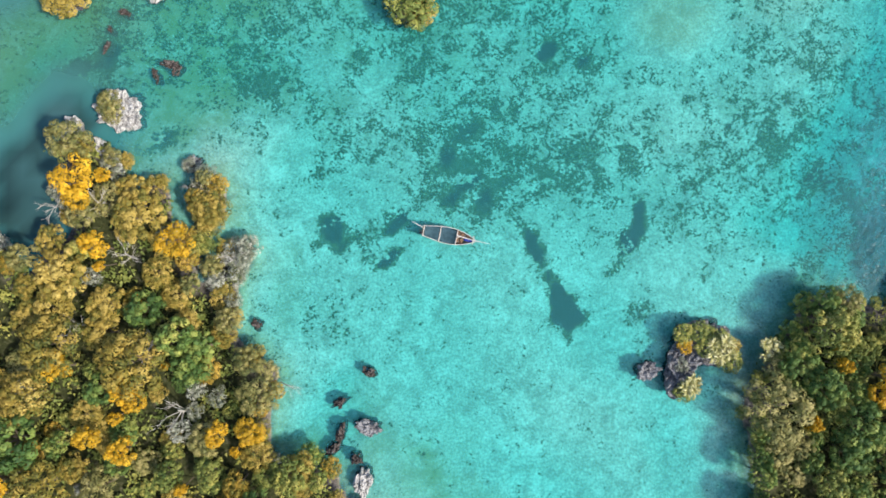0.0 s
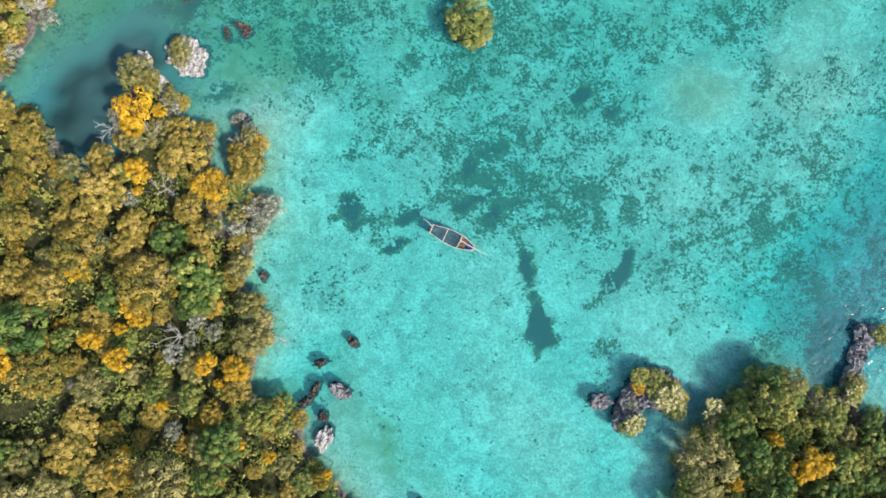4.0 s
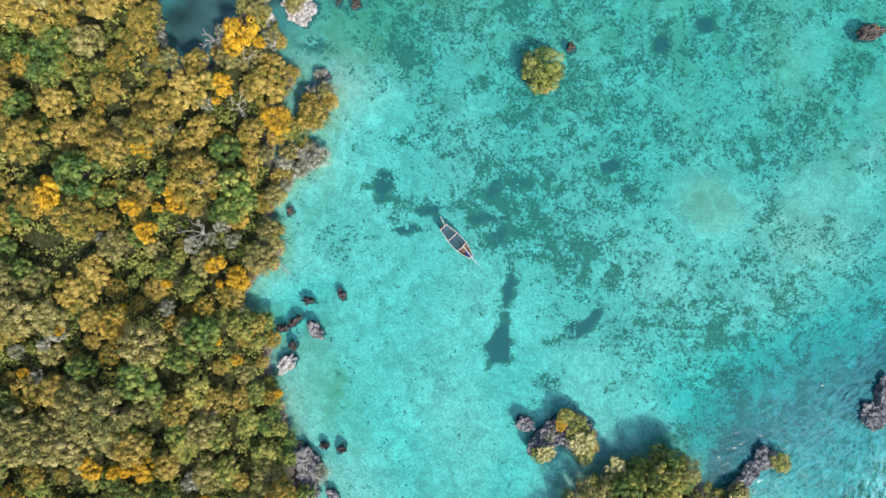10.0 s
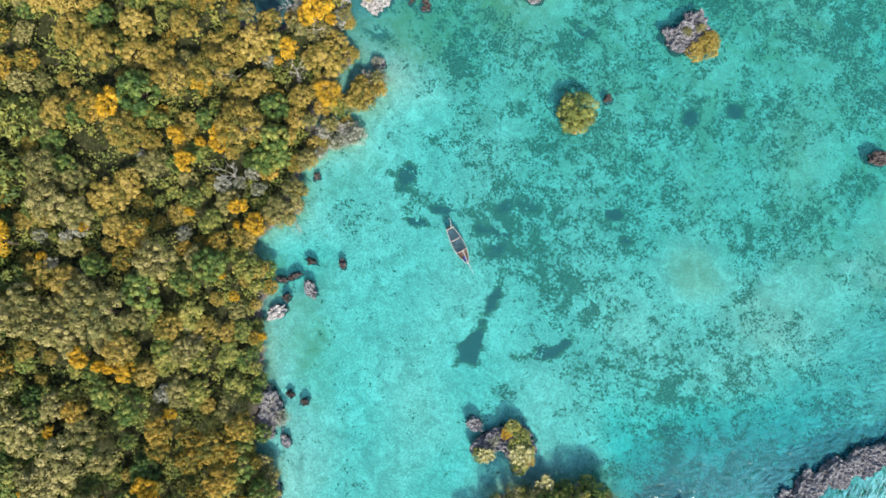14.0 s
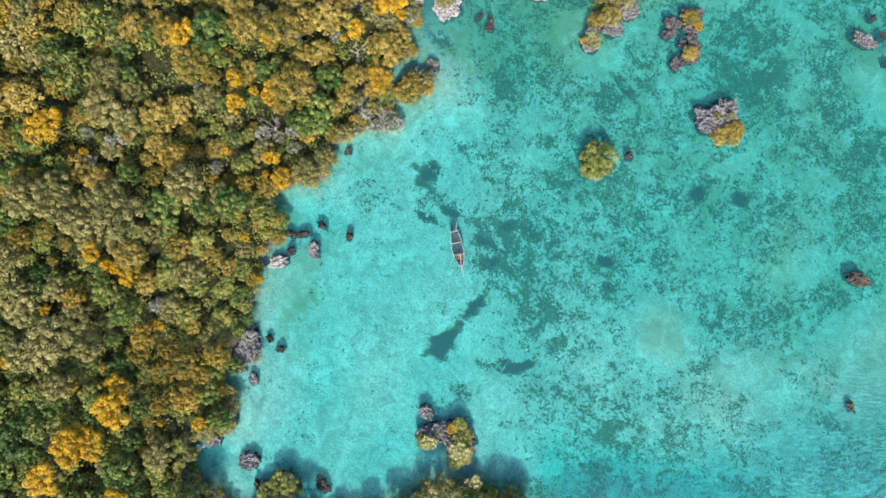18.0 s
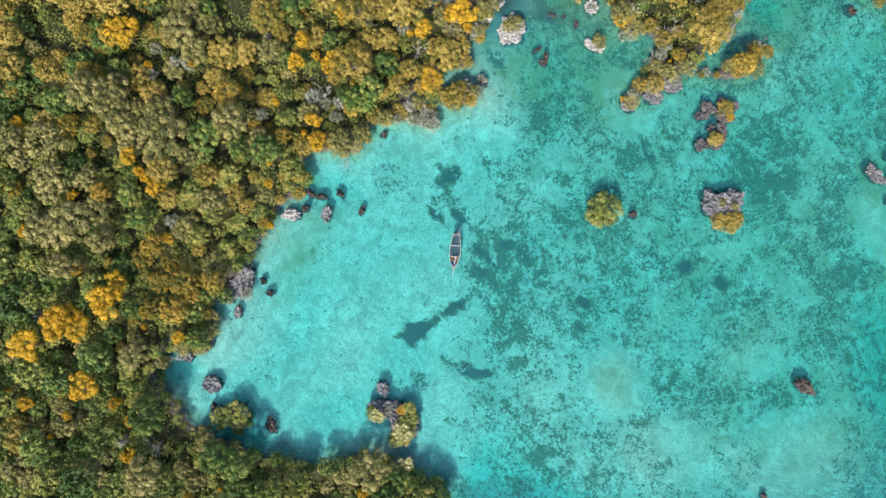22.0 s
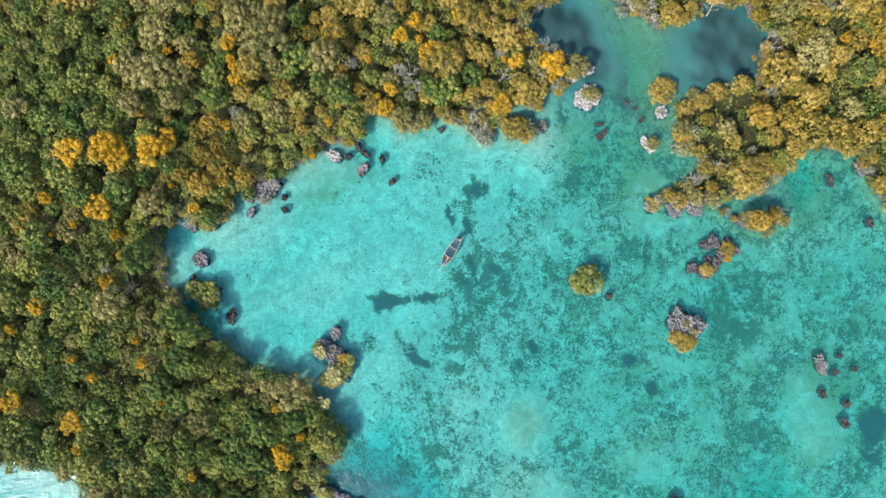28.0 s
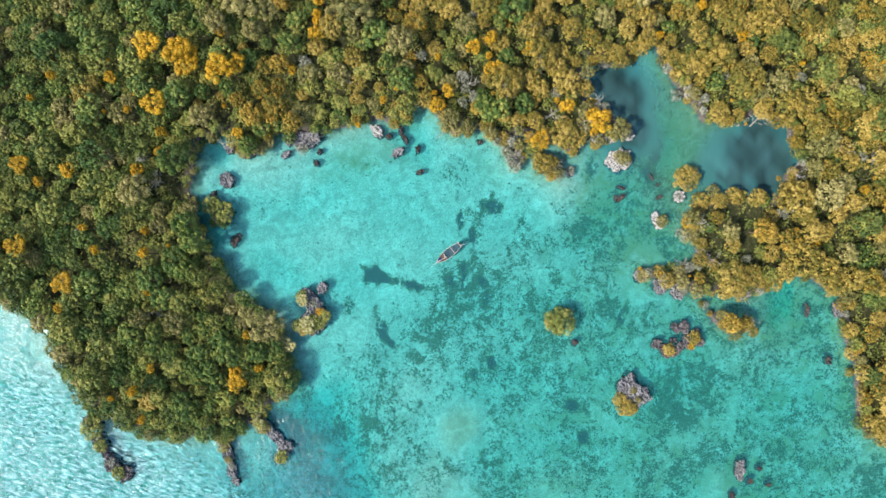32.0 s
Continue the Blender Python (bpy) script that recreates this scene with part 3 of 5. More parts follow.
def crown_arrays(seed, radius, height, clumps, sprays, size, gap=0.0):
    """A crown of rounded clumps of leaf sprays, on a flattish dome with an uneven rim; its base is z = 0."""
    rng = np.random.RandomState(seed)
    lobes = rng.uniform(0.78, 1.12, 7)
    middles, spread, tones = [], [], []
    while len(middles) < clumps:
        a, r = rng.uniform(0, math.tau), math.sqrt(rng.uniform(0, 1))
        edge = radius * np.interp(a / math.tau * 7 % 7, range(8), [*lobes, lobes[0]])
        c = np.array([math.cos(a) * r * edge, math.sin(a) * r * edge, height * (0.25 + 0.62 * math.sqrt(max(0, 1 - r * r))) + rng.uniform(-0.35, 0.3)])
        w = radius * rng.uniform(0.20, 0.33) * (26 / clumps) ** 0.5
        if all(np.linalg.norm((c - m)[:2]) > 0.86 * w + gap for m in middles) or rng.uniform() < 0.04:
            middles.append(c)
            spread.append(w)
            tones.append(np.clip(0.5 + 0.38 * rng.normal(), 0, 1))
    middles, spread, tones = np.array(middles), np.array(spread), np.array(tones)
    share = spread**2 / (spread**2).sum()
    pick = np.repeat(np.arange(clumps), np.maximum(4, (share * sprays).round().astype(int)))
    out = rng.normal(size=(len(pick), 3))
    out[:, 2] = np.abs(out[:, 2]) * 1.1 - 0.15
    out /= np.linalg.norm(out, axis=1, keepdims=True)
    centres = middles[pick] + out * spread[pick, None] * np.array([1, 1, 0.95]) * rng.uniform(0.84, 1.05, (len(pick), 1))
    normals = out + 0.20 * rng.normal(size=out.shape) + np.array([0, 0, 0.15])
    return leaves(rng, centres, normals, size, np.clip(tones[pick] + 0.1 * rng.normal(size=len(pick)), 0, 1), out)


def trunk_arrays(seed, height, spread):
    rng = random.Random(seed)
    bend = [(rng.uniform(-0.25, 0.25), rng.uniform(-0.25, 0.25)) for _ in range(4)]
    stem = [(0, 0, -0.5), (bend[0][0], bend[0][1], height * 0.35), (bend[1][0] * 1.6, bend[1][1] * 1.6, height * 0.7), (bend[2][0] * 2, bend[2][1] * 2, height)]
    pieces = [tube(stem, [0.20, 0.16, 0.12, 0.07], 6)]
    for k in range(5):
        a = math.tau * k / 5 + rng.uniform(-0.4, 0.4)
        reach = spread * rng.uniform(0.4, 0.65)
        low = height * rng.uniform(0.35, 0.65)
        pieces.append(tube([(bend[0][0], bend[0][1], low), (math.cos(a) * reach * 0.5, math.sin(a) * reach * 0.5, low + height * 0.28), (math.cos(a) * reach, math.sin(a) * reach, low + height * 0.5)],
                           [0.10, 0.07, 0.03], 4))
    return joined(pieces)


# Each kind of wood tree: crown radius, crown height, clumps, sprays, spray size, trunk height.
SHAPES = {"golden": (3.0, 2.7, 54, 3500, 0.205, 2.6), "tan": (2.6, 2.2, 46, 2900, 0.195, 2.4), "olive": (2.5, 2.2, 44, 2600, 0.20, 2.2),
          "green": (2.4, 1.9, 42, 2500, 0.195, 1.7), "orange": (2, 1.5, 24, 1500, 0.215, 4.2), "amber": (2.6, 2.4, 46, 2800, 0.20, 2.9), "pale": (2.2, 1.6, 26, 1100, 0.21, 1.6)}
CROWNS = {kind: [crown_arrays(100 * n + v, r * (0.92, 1.0, 1.1, 1.0)[v], h, c, s, z) for v in range(4)] for n, (kind, (r, h, c, s, z, _)) in enumerate(SHAPES.items())}
LABELS = {
    "golden": ("mangrove_tree", "mangrove tree with a rounded golden-brown leafy crown"),
    "tan": ("mangrove_tree", "mangrove tree with a dry tan-coloured leafy crown"),
    "olive": ("coastal_tree", "low coastal tree with an olive-green leafy crown"),
    "green": ("coastal_tree", "low coastal tree with a dark green leafy crown"),
    "orange": ("flame_coloured_tree", "low coastal tree with a bright orange-yellow crown"),
    "amber": ("mangrove_tree", "tall mangrove tree with a dense amber-orange crown"),
    "pale": ("pale_tree", "half-bare coastal tree with pale grey-green leaves"),
}
MASTERS = {}
# Thinner crowns for the woods further back.
BACK = {kind: [crown_arrays(100 * n + v, r * (0.92, 1.0, 1.1, 1.0)[v], h, c, int(s * 0.28), z * 1.75) for v in range(4)] for n, (kind, (r, h, c, s, z, _)) in enumerate(SHAPES.items())}


def tree_at(kind, v, m):
    """One tree with its trunk and crown."""
    if (kind, v) in MASTERS:
        return copy_thing(MASTERS[kind, v], m)
    name, label = LABELS[kind]
    high = SHAPES[kind][5]
    ob = thing(name, m, label, "tree", "trees of the wood")
    part("trunk", mesh_of("trunk", *trunk_arrays(v + 31 * len(kind), high + 1.0, SHAPES[kind][0]), BARK), BARK, ob)
    verts, faces, tone, bend = CROWNS[kind][v]
    part("crown", mesh_of("crown", verts + np.array([0, 0, high]), faces, LEAF[kind], bend=bend, tone=tone), None, ob)
    MASTERS[kind, v] = ob
    return ob


# Trees with a place of their own, by kind: x, y, size.
FLAMES = [(-59.3, 13.2, 1.21), (-55.9, 2.7, 1.12), (-43.5, 3.6, 1.21), (-51, -20, 0.78), (-51.3, -29.5, 0.78), (-36.8, -26.8, 0.95), (-30.9, -25.8, 1.12), (-33.6, -29.4, 0.95), (-69.9, -33.6, 1.51), (-44.7, -16.4, 0.65), (-61.5, -16.4, 0.78), (-33.2, -73.3, 1.16), (-28.8, -69.9, 1.37), (-23.8, -67.4, 1.16), (-11.5, -40.2, 0.84), (-54.6, 14.8, 0.42), (-26.6, -69.8, 1.23), (-2.1, -78.6, 1.36), (3.1, -79.8, 1.48), (13.1, -66, 0.86), (4.6, -93.6, 1.8), (8.2, -89.6, 1.23), (-62.3, -70.8, 1.36), (1.1, -78, 1.4), (7.6, -93.8, 1.68), (10.8, -100.2, 1.4), (23.6, -89.4, 1.26)]
FLAMES_B = [(25.6, -105.4, 0.77), (29.6, -93.9, 1.19), (53.8, -96.7, 0.98), (52.7, -66.8, 1.26), (57.6, -62.2, 1.68), (65.3, -74.2, 1.54), (62.2, -107.2, 0.98), (43.7, -79.6, 0.84), (27.7, -81.8, 0.7), (51.7, -59.5, 0.7), (-46.1, -44.7, 0.98), (-57.2, -27.4, 0.98), (-50.1, -21.2, 0.84), (5.3, -91, 0.98), (36.1, -116.8, 1.42), (44.7, -118.8, 1.1), (28.3, -82.9, 0.63), (80.2, -93.1, 1.1), (80.4, -74.8, 1.1), (88.9, -38.4, 1.58), (97.4, -43.4, 1.03), (94.8, -31.1, 1.42), (87.3, -71.8, 0.63), (69.4, -17.9, 0.95), (-99.2, 29.9, 1.26), (-88.3, 47.8, 0.79), (-59, 11, 0.95)]
FLAMES_C = [(-55.4, 0.2, 0.95), (-53.5, 53.8, 1.1), (60.6, -13.1, 0.47), (68.1, -19.8, 0.86), (56.8, -25.2, 0.47)]
PALES = [(-39.5, 14.4, 0.82), (-32.5, 2.7, 1.12), (-42.7, -26.3, 0.97), (-40.5, -20, 1.19), (-64.2, 12.3, 0.74), (-57.7, -1.9, 0.89), (-38, -2.8, 0.67), (-40.9, -23.6, 0.82), (-50.5, 10, 0.67), (-54.3, -56.6, 1.36), (-53.4, -66.4, 1.73), (-59.5, -65, 1.27), (-37.2, -21.2, 1.18), (-69.6, -20.2, 1), (-47.1, -63.8, 0.91), (-49.6, -66.2, 1.38), (-55.2, -59.9, 1.8), (-13.1, -91.8, 1.69), (38, -83.5, 0.97), (4.9, -101.2, 1.09), (-81.3, 26.5, 0.95), (-50.3, 56.5, 0.95), (-45.7, 64.4, 1.22), (-103.3, 80.5, 1.77), (-63, 10.3, 0.68), (-37, 62.3, 1.22), (66.7, -82.6, 0.95)]
PALES_B = [(-50.2, 54.5, 0.78), (-43.4, 62.9, 0.9), (-37.5, 66.5, 0.78), (-57, 74.3, 0.72)]
AMBERS = [(-37.2, -42.1, 1.18), (-44.5, -47.2, 1.6), (-35.6, -38.5, 1.13), (1.9, -50.2, 1.41), (-72.2, -37.3, 1.8), (-6.6, -73.4, 1.32), (-0.2, -69.4, 1.8), (7.3, -66, 1.8), (0.2, -63.1, 1.8), (-10.6, -69.9, 1.54), (8.6, -59.4, 1.43), (1.1, -55.6, 1.43), (-5.4, -65.4, 1.43), (5.5, -72.3, 1.21), (3.9, -61.4, 1.32), (-83.7, 67.4, 1.27), (-38.1, 73.8, 1.55), (-38.3, 82.8, 1.8), (-64.5, 70.7, 1.8)]
GOLDENS = [(-48.2, 12.3, 1.27), (-49.1, 7.7, 1.41), (-53.2, 5.4, 0.88), (-47.1, -1, 1.34), (-63.1, -6.5, 1.62), (-68.1, -8.7, 1.05), (-43.9, -5.1, 1.41), (-37, -5.5, 1.16), (-62, -12.8, 1.76), (-49.2, -15.5, 1.8), (-66.5, -21, 1.27), (-58.2, -24.6, 1.55), (-59.9, -32.6, 1.41), (-39, 9, 1.05), (-66, 3.6, 1.12), (-69.6, -3.7, 1.12), (-42, -9.2, 1.19), (-54.8, -11, 1.05), (-47.3, -20.9, 0.91), (-54.8, -6.5, 1.05), (-86, 1.4, 1.8), (-78.7, 4.6, 1.72), (-74, 5.5, 1.2), (-75.6, -10.7, 1.8), (-76.8, -23.4, 1.72), (-80.4, -28.2, 1.46), (-75.3, -29, 1.2)]
GOLDENS_B = [(-95.9, -6, 1.72), (-25.6, -54.3, 1.72), (-20.8, -49.4, 1.55), (-92.5, -57.8, 1.21), (-86, -56.7, 1.21), (-83.5, -39, 1.01), (-50, -50, 1.51), (-39, -0.1, 1.31), (-65, 57, 1.8), (-53.5, 78.3, 1.8), (-48.3, 73.8, 1.8), (-51.6, 61.2, 1.8), (-90.3, 60.8, 1.67), (-78.5, 73.1, 1.8), (-66.8, 85.5, 1.8), (-68.9, 94.2, 1.67), (-95.9, 28.1, 1.8), (-94.8, 38.1, 1.8), (-85.5, 39.5, 1.8), (-89.1, 18.5, 1.8), (-76.4, 0.8, 1.8), (-61, 112, 1.8), (-51.5, 121.7, 1.54), (-56.5, 68.1, 1.41), (-88.3, 8.8, 1.8), (-87.2, 50.6, 1.54), (-55.1, 83.4, 1.28)]
GOLDENS_C = [(-68.1, 98.9, 1.41), (-89.3, 24.6, 1.67), (-62.1, 84.6, 1.28)]
TANS = [(-31.9, -15.5, 1.46), (-30.5, -20.9, 1.15), (-60.8, 20.1, 0.96), (-69.3, -16.5, 1.35), (-41.3, 11.3, 0.77), (-58.7, 8.1, 1), (-55.1, 10.9, 0.92), (-64.4, -51.1, 1.79), (-57.1, -54.4, 1.32), (-62.1, -56.8, 1.32), (-48.5, -80.1, 1.79), (-45, -75.4, 1.6), (-39.7, -73.4, 1.79), (-33.7, -68.4, 1.69), (-31.6, -59.3, 1.51), (-37.8, -46.4, 1.6), (-84.3, -5.5, 1.8), (-19.3, -41.4, 1.22), (-49.1, -73.8, 1.8), (-36.1, -62.9, 1.8), (-42.6, -64, 1.65), (-32.4, -41.5, 1.76), (-16.7, -90.1, 1.8), (-26, -94.1, 1.46), (-6.3, -90.9, 1.29), (-15.6, -96.4, 1.46), (16.3, -62.6, 1.03)]
TANS_B = [(-20.9, -98.1, 1.29), (-12.5, -82, 1.2), (-39.3, -101.9, 1.8), (-38.2, -93, 1.8), (-29.3, -92.6, 1.65), (-28.2, -85.2, 1.5), (-20.1, -83.4, 1.17), (-36.1, -73.1, 1.5), (-7, -96, 1.36), (45.7, -75.9, 1.46), (46.2, -68.5, 1.17), (51.7, -22.9, 1.56), (53, -17, 1.07), (56.3, -28.6, 1.26), (-52.5, -107, 1.5), (-42, -109.4, 1.26), (20, -72.7, 1.17), (17.2, -77.2, 1.07), (53.3, -29.4, 1.43), (-97.6, 68, 1.8), (-101.1, 47, 1.8), (-85.8, 80.4, 1.8), (56.2, -33.5, 1.1), (-123.5, 72.6, 1.8), (18.2, -131.7, 1.32), (29.2, -129.9, 1.32), (5.5, -122.6, 1.43)]
TANS_C = [(-13.8, -61.1, 1.8), (53.6, -32.3, 0.78)]
OLIVES = [(-21.4, -31.6, 1.34), (-20.9, -35.2, 1.1), (-29, -34.3, 1.18), (-44.4, -33.5, 1.49), (-37.2, -33.5, 1.49), (-48.9, -36.2, 1.1), (-44.5, -29.9, 1.02), (-33.7, -21.8, 0.94), (-25.5, -33.6, 1.44), (-10.9, -56.9, 1.63), (-6.1, -52, 1.63), (-15.7, -53.4, 1.63), (-20.5, -60.2, 1.63), (-13.1, -49.2, 1.44), (-85.8, -15.7, 1.44), (-81.2, -51.8, 1.8), (-71.9, -60.9, 1.8), (-24.9, -49.6, 1.8), (-80.7, -63.7, 1.68), (-9.9, -60.1, 1.46), (51.3, -88.8, 1.8), (-31.8, -106, 1.66), (-9.5, -107.8, 1.8), (-3, -87, 1.66), (18.2, -103.5, 1.8), (20.3, -80, 1.53), (54.1, -46.2, 1.66)]
OLIVES_B = [(52.4, -40.4, 1.66), (62.9, -47.3, 1.78), (60.9, -34.2, 1.66), (60.1, -10.8, 1.78), (61.9, -22.5, 1.53), (44.5, -102.2, 1.53), (-15, -43.4, 1.66), (-16.6, -77.3, 1.66), (27.8, -85.5, 1.4), (47.6, -84.2, 1.72), (86.2, -88.8, 1.8), (-113.7, 44.4, 1.8), (-112.7, 64.7, 1.8), (-86.1, 92.5, 1.8), (-112.9, 77.9, 1.8), (53.2, -106.5, 1.72), (66.1, -93.2, 1.72), (88.2, -53.1, 1.72), (79.5, -35, 1.72), (71.9, -10.1, 1.72), (65.1, -43.3, 1.72), (67.4, -57.9, 1.58), (89.5, -66.3, 1.58), (95.4, -51.9, 1.58), (56, -41.7, 1.44), (73.9, 1.4, 1.44), (53.8, -12.9, 1.58)]
OLIVES_C = [(-114.5, 54.1, 1.72), (63.7, -16.3, 0.94), (59.1, -26.1, 1.02), (67.8, -13.6, 0.94), (50.1, -27.9, 0.79)]
GREENS = [(-41, -15.5, 1.4), (-42.4, -11.9, 1.03), (-41.9, -18.2, 0.92), (-68.2, -28.2, 1.55), (-52.2, -26.8, 1.03), (-56.4, -20, 0.88), (-62.7, -29.1, 0.96), (-52.6, -31.7, 1.1), (-71.1, -30.4, 1.71), (-31.4, -45, 1.35), (-89.5, -14, 1.8), (-90, -9, 1.35), (-46.6, -58.3, 1.26), (-74.5, -41.6, 1.08), (-73.5, -49.8, 1.58), (-63.8, -76.6, 1.79), (-39.1, -13.2, 1.37), (-49.2, -85.3, 1.37), (-35.4, -53, 1.37), (-23.5, -75.1, 1.37), (-17, -71.1, 1.47), (-49.7, -102.4, 1.8), (-46.6, -106.7, 1.8), (-56.5, -82.1, 1.8), (42.9, -59.9, 1.8), (39.8, -55.6, 1.72), (31.8, -75.1, 1.8)]
GREENS_B = [(35.8, -102.7, 1.8), (16.2, -87.5, 1.8), (0.7, -105.8, 1.8), (20.9, -96.1, 1.59), (64.3, -7.7, 1.46), (54.4, -55, 1.72), (-48.7, -90.6, 1.72), (-55.8, -98.3, 1.72), (30.3, -123, 1.8), (22.3, -114.6, 1.8), (48.4, -114, 1.8), (46, -93.5, 1.64), (45.8, -53.1, 1.8), (54.4, -51, 1.64), (64.6, -25.4, 1.79), (84.7, -25.3, 1.8), (76.9, -71.3, 1.79), (90.7, -79.5, 1.5), (75.4, -17.8, 1.64), (-79.8, 101, 1.8), (4.8, -112.9, 1.8), (-4.8, -99.5, 1.8), (19.8, -122.5, 1.79), (37.5, -52.9, 1.35), (79, -51.5, 1.64), (58.5, -6.4, 1.23), (56.6, -13.6, 0.98)]
GREENS_C = [(67.5, -28.7, 1.06), (59.2, -18.9, 1.06), (63.5, -29.6, 1.06)]
GAPS = [(-69.6, -43.9, 4.8), (-37.1, -56.9, 5.1), (-48.6, -62.0, 2.3), (-68.1, -43.6, 4.0), (-41.1, -59.4, 3.4), (-19.1, -75.7, 2.6), (-76.7, -71.9, 2.6), (-33.0, -48.0, 2.4), (-44.8, -57.3, 2.7), (-60.3, -83.5, 2.7)]
SEEN = [(152, -52), (118, -96), (70, -130), (34, -158), (-20, -148), (-72, -126), (-108, -84), (-126, -30), (-152, 52), (-118, 100), (-60, 142), (-28, 162)]
rng = np.random.RandomState(11)
OWN = {"orange": FLAMES + FLAMES_B + FLAMES_C, "pale": PALES + PALES_B, "amber": AMBERS, "golden": GOLDENS + GOLDENS_B + GOLDENS_C, "tan": TANS + TANS_B + TANS_C, "olive": OLIVES + OLIVES_B + OLIVES_C, "green": GREENS + GREENS_B + GREENS_C}
named = [(x, y, size, kind) for kind, stand in OWN.items() for x, y, size in stand]
room = land(np.array([t[0] for t in named]), np.array([t[1] for t in named]))
named = [(x, y, min(size, 0.9 if kind == "pale" else max(0.5, (d + 1.3) / SHAPES[kind][0])), kind) for (x, y, size, kind), d in zip(named, room)]
step = 4.4
rows = []
for j, y in enumerate(np.arange(-165, 170, step * 0.866)):
    for x in np.arange(-165, 160, step) + (j % 2) * step / 2:
        rows.append((x + rng.uniform(-1.1, 1.1), y + rng.uniform(-1.1, 1.1)))
spot = np.array(rows)
keep = (inset(SEEN, spot[:, 0], spot[:, 1]) > -6) | (np.hypot(spot[:, 0], spot[:, 1]) < 100)
shore = land(spot[:, 0], spot[:, 1])
keep &= shore > 0.0
keep &= ~((wave(spot[:, 0], spot[:, 1], 11, 33) < -0.82) & (shore > 5) & (np.hypot(spot[:, 0] + 10, spot[:, 1] + 72) > 18))
keep &= np.hypot(spot[:, 0] - 2.2, spot[:, 1] + 50.2) > 3.6  # a bare outcrop stands here
for x, y, s, kind in named:
    keep &= np.hypot(spot[:, 0] - x, spot[:, 1] - y) > 0.64 * s * SHAPES[kind][0]
for x, y, r in GAPS:  # open ground under bare trunks
    keep &= np.hypot(spot[:, 0] - x, spot[:, 1] - y) > r
spot, shore = spot[keep], shore[keep]
# Golden mangroves round the creek and to the west; greener towards the eastern head.
gold = 1.2 * smooth(98, -45, spot[:, 0] - 0.75 * spot[:, 1]) + 0.30 * wave(spot[:, 0], spot[:, 1], 16, 41) + 0.03
trees, crowns = [(x, y, s, kind, 9.0) for x, y, s, kind in named], [(x, y) for x, y, s, kind in named if kind in ("golden", "tan", "amber")]
drier = 0.06 + 0.14 * np.clip(wave(spot[:, 0], spot[:, 1], 20, 77), 0, 1)
for (x, y), g, d, dry in zip(spot, gold, shore, drier):
    u = rng.uniform()
    share = smooth(0.15, 0.95, g)
    if u < 0.66 * share:
        kind = "amber" if rng.uniform() < 0.24 else "golden"
    elif u < 0.66 * share + dry * (0.35 + 0.65 * share):
        kind = "tan"
    elif u < 0.58 + 0.30 * share:
        kind = "olive"
    elif u < 0.93:
        kind = "green"
    elif u < 0.955:
        kind = "pale" if share > 0.35 else "tan"
    else:
        kind = "orange"
    broad = kind in ("golden", "tan", "amber") and share > 0.45
    if share > 0.45 and any((x - a) ** 2 + (y - b) ** 2 < (4.2 if broad else 2.6) ** 2 for a, b in crowns):
        continue
    if broad:
        crowns.append((x, y))
    size = (0.70 + 0.66 * rng.beta(1.5, 1.9)) * (0.75 if d < 2.2 else 1.0) * (1.2 if broad else 0.62 if kind == "orange" else 1.0)
    trees.append((x, y, size, kind, d))

# A fringe of smaller trees leaning out over the shore.
fringe = np.stack([a.ravel() for a in np.meshgrid(np.arange(-150, 125, 1.15), np.arange(-160, 165, 1.15))], 1)
fringe = fringe + rng.uniform(-0.5, 0.5, fringe.shape)
inland = land(fringe[:, 0], fringe[:, 1])
fringe = fringe[(inland > 0.35) & (inland < 1.9) & (inset(SEEN, fringe[:, 0], fringe[:, 1]) > -4)]
fringe = fringe[np.hypot(fringe[:, 0] - 2.2, fringe[:, 1] + 50.2) > 3.6]
rng.shuffle(fringe)
placed = []
for x, y in fringe:
    if all((x - a) ** 2 + (y - b) ** 2 > 2.5**2 for a, b in placed):
        placed.append((x, y))
        east = x - 0.75 * y > 20
        kind = ("olive", "green", "olive", "tan", "green")[rng.randint(5)] if east else ("golden", "golden", "olive", "golden", "tan", "pale", "amber")[rng.randint(7)]
        trees.append((x, y, rng.uniform(0.55, 0.95), kind, 1.0))

counts, woods = {}, {}
heights = ground_heights(np.array([t[0] for t in trees]), np.array([t[1] for t in trees]))
order = sorted(range(len(trees)), key=lambda i: math.hypot(trees[i][0] - 0, trees[i][1] - 5))
for i in order:
    x, y, size, kind, d = trees[i]
    v = int(rng.randint(4))
    tall = rng.uniform(0.7, 1.35)
    if kind == "orange":  # these stand over their neighbours
        tall = max(1.0, 0.95 / size) * rng.uniform(0.95, 1.1)
    elif kind == "pale":
        tall = rng.uniform(1.05, 1.35)
    m = pose(x, y, heights[i], rng.uniform(-6, 6), rng.uniform(-6, 6), rng.uniform(0, 360)) @ Matrix.Diagonal((size, size, size * tall, 1))
    name = LABELS[kind][0]
    if counts.get(name, 0) < 290:
        counts[name] = counts.get(name, 0) + 1
        tree_at(kind, v, m)
    else:
        woods.setdefault(kind, []).append((v, np.array(m), float(np.clip(0.30 * rng.normal(), -0.5, 0.5))))
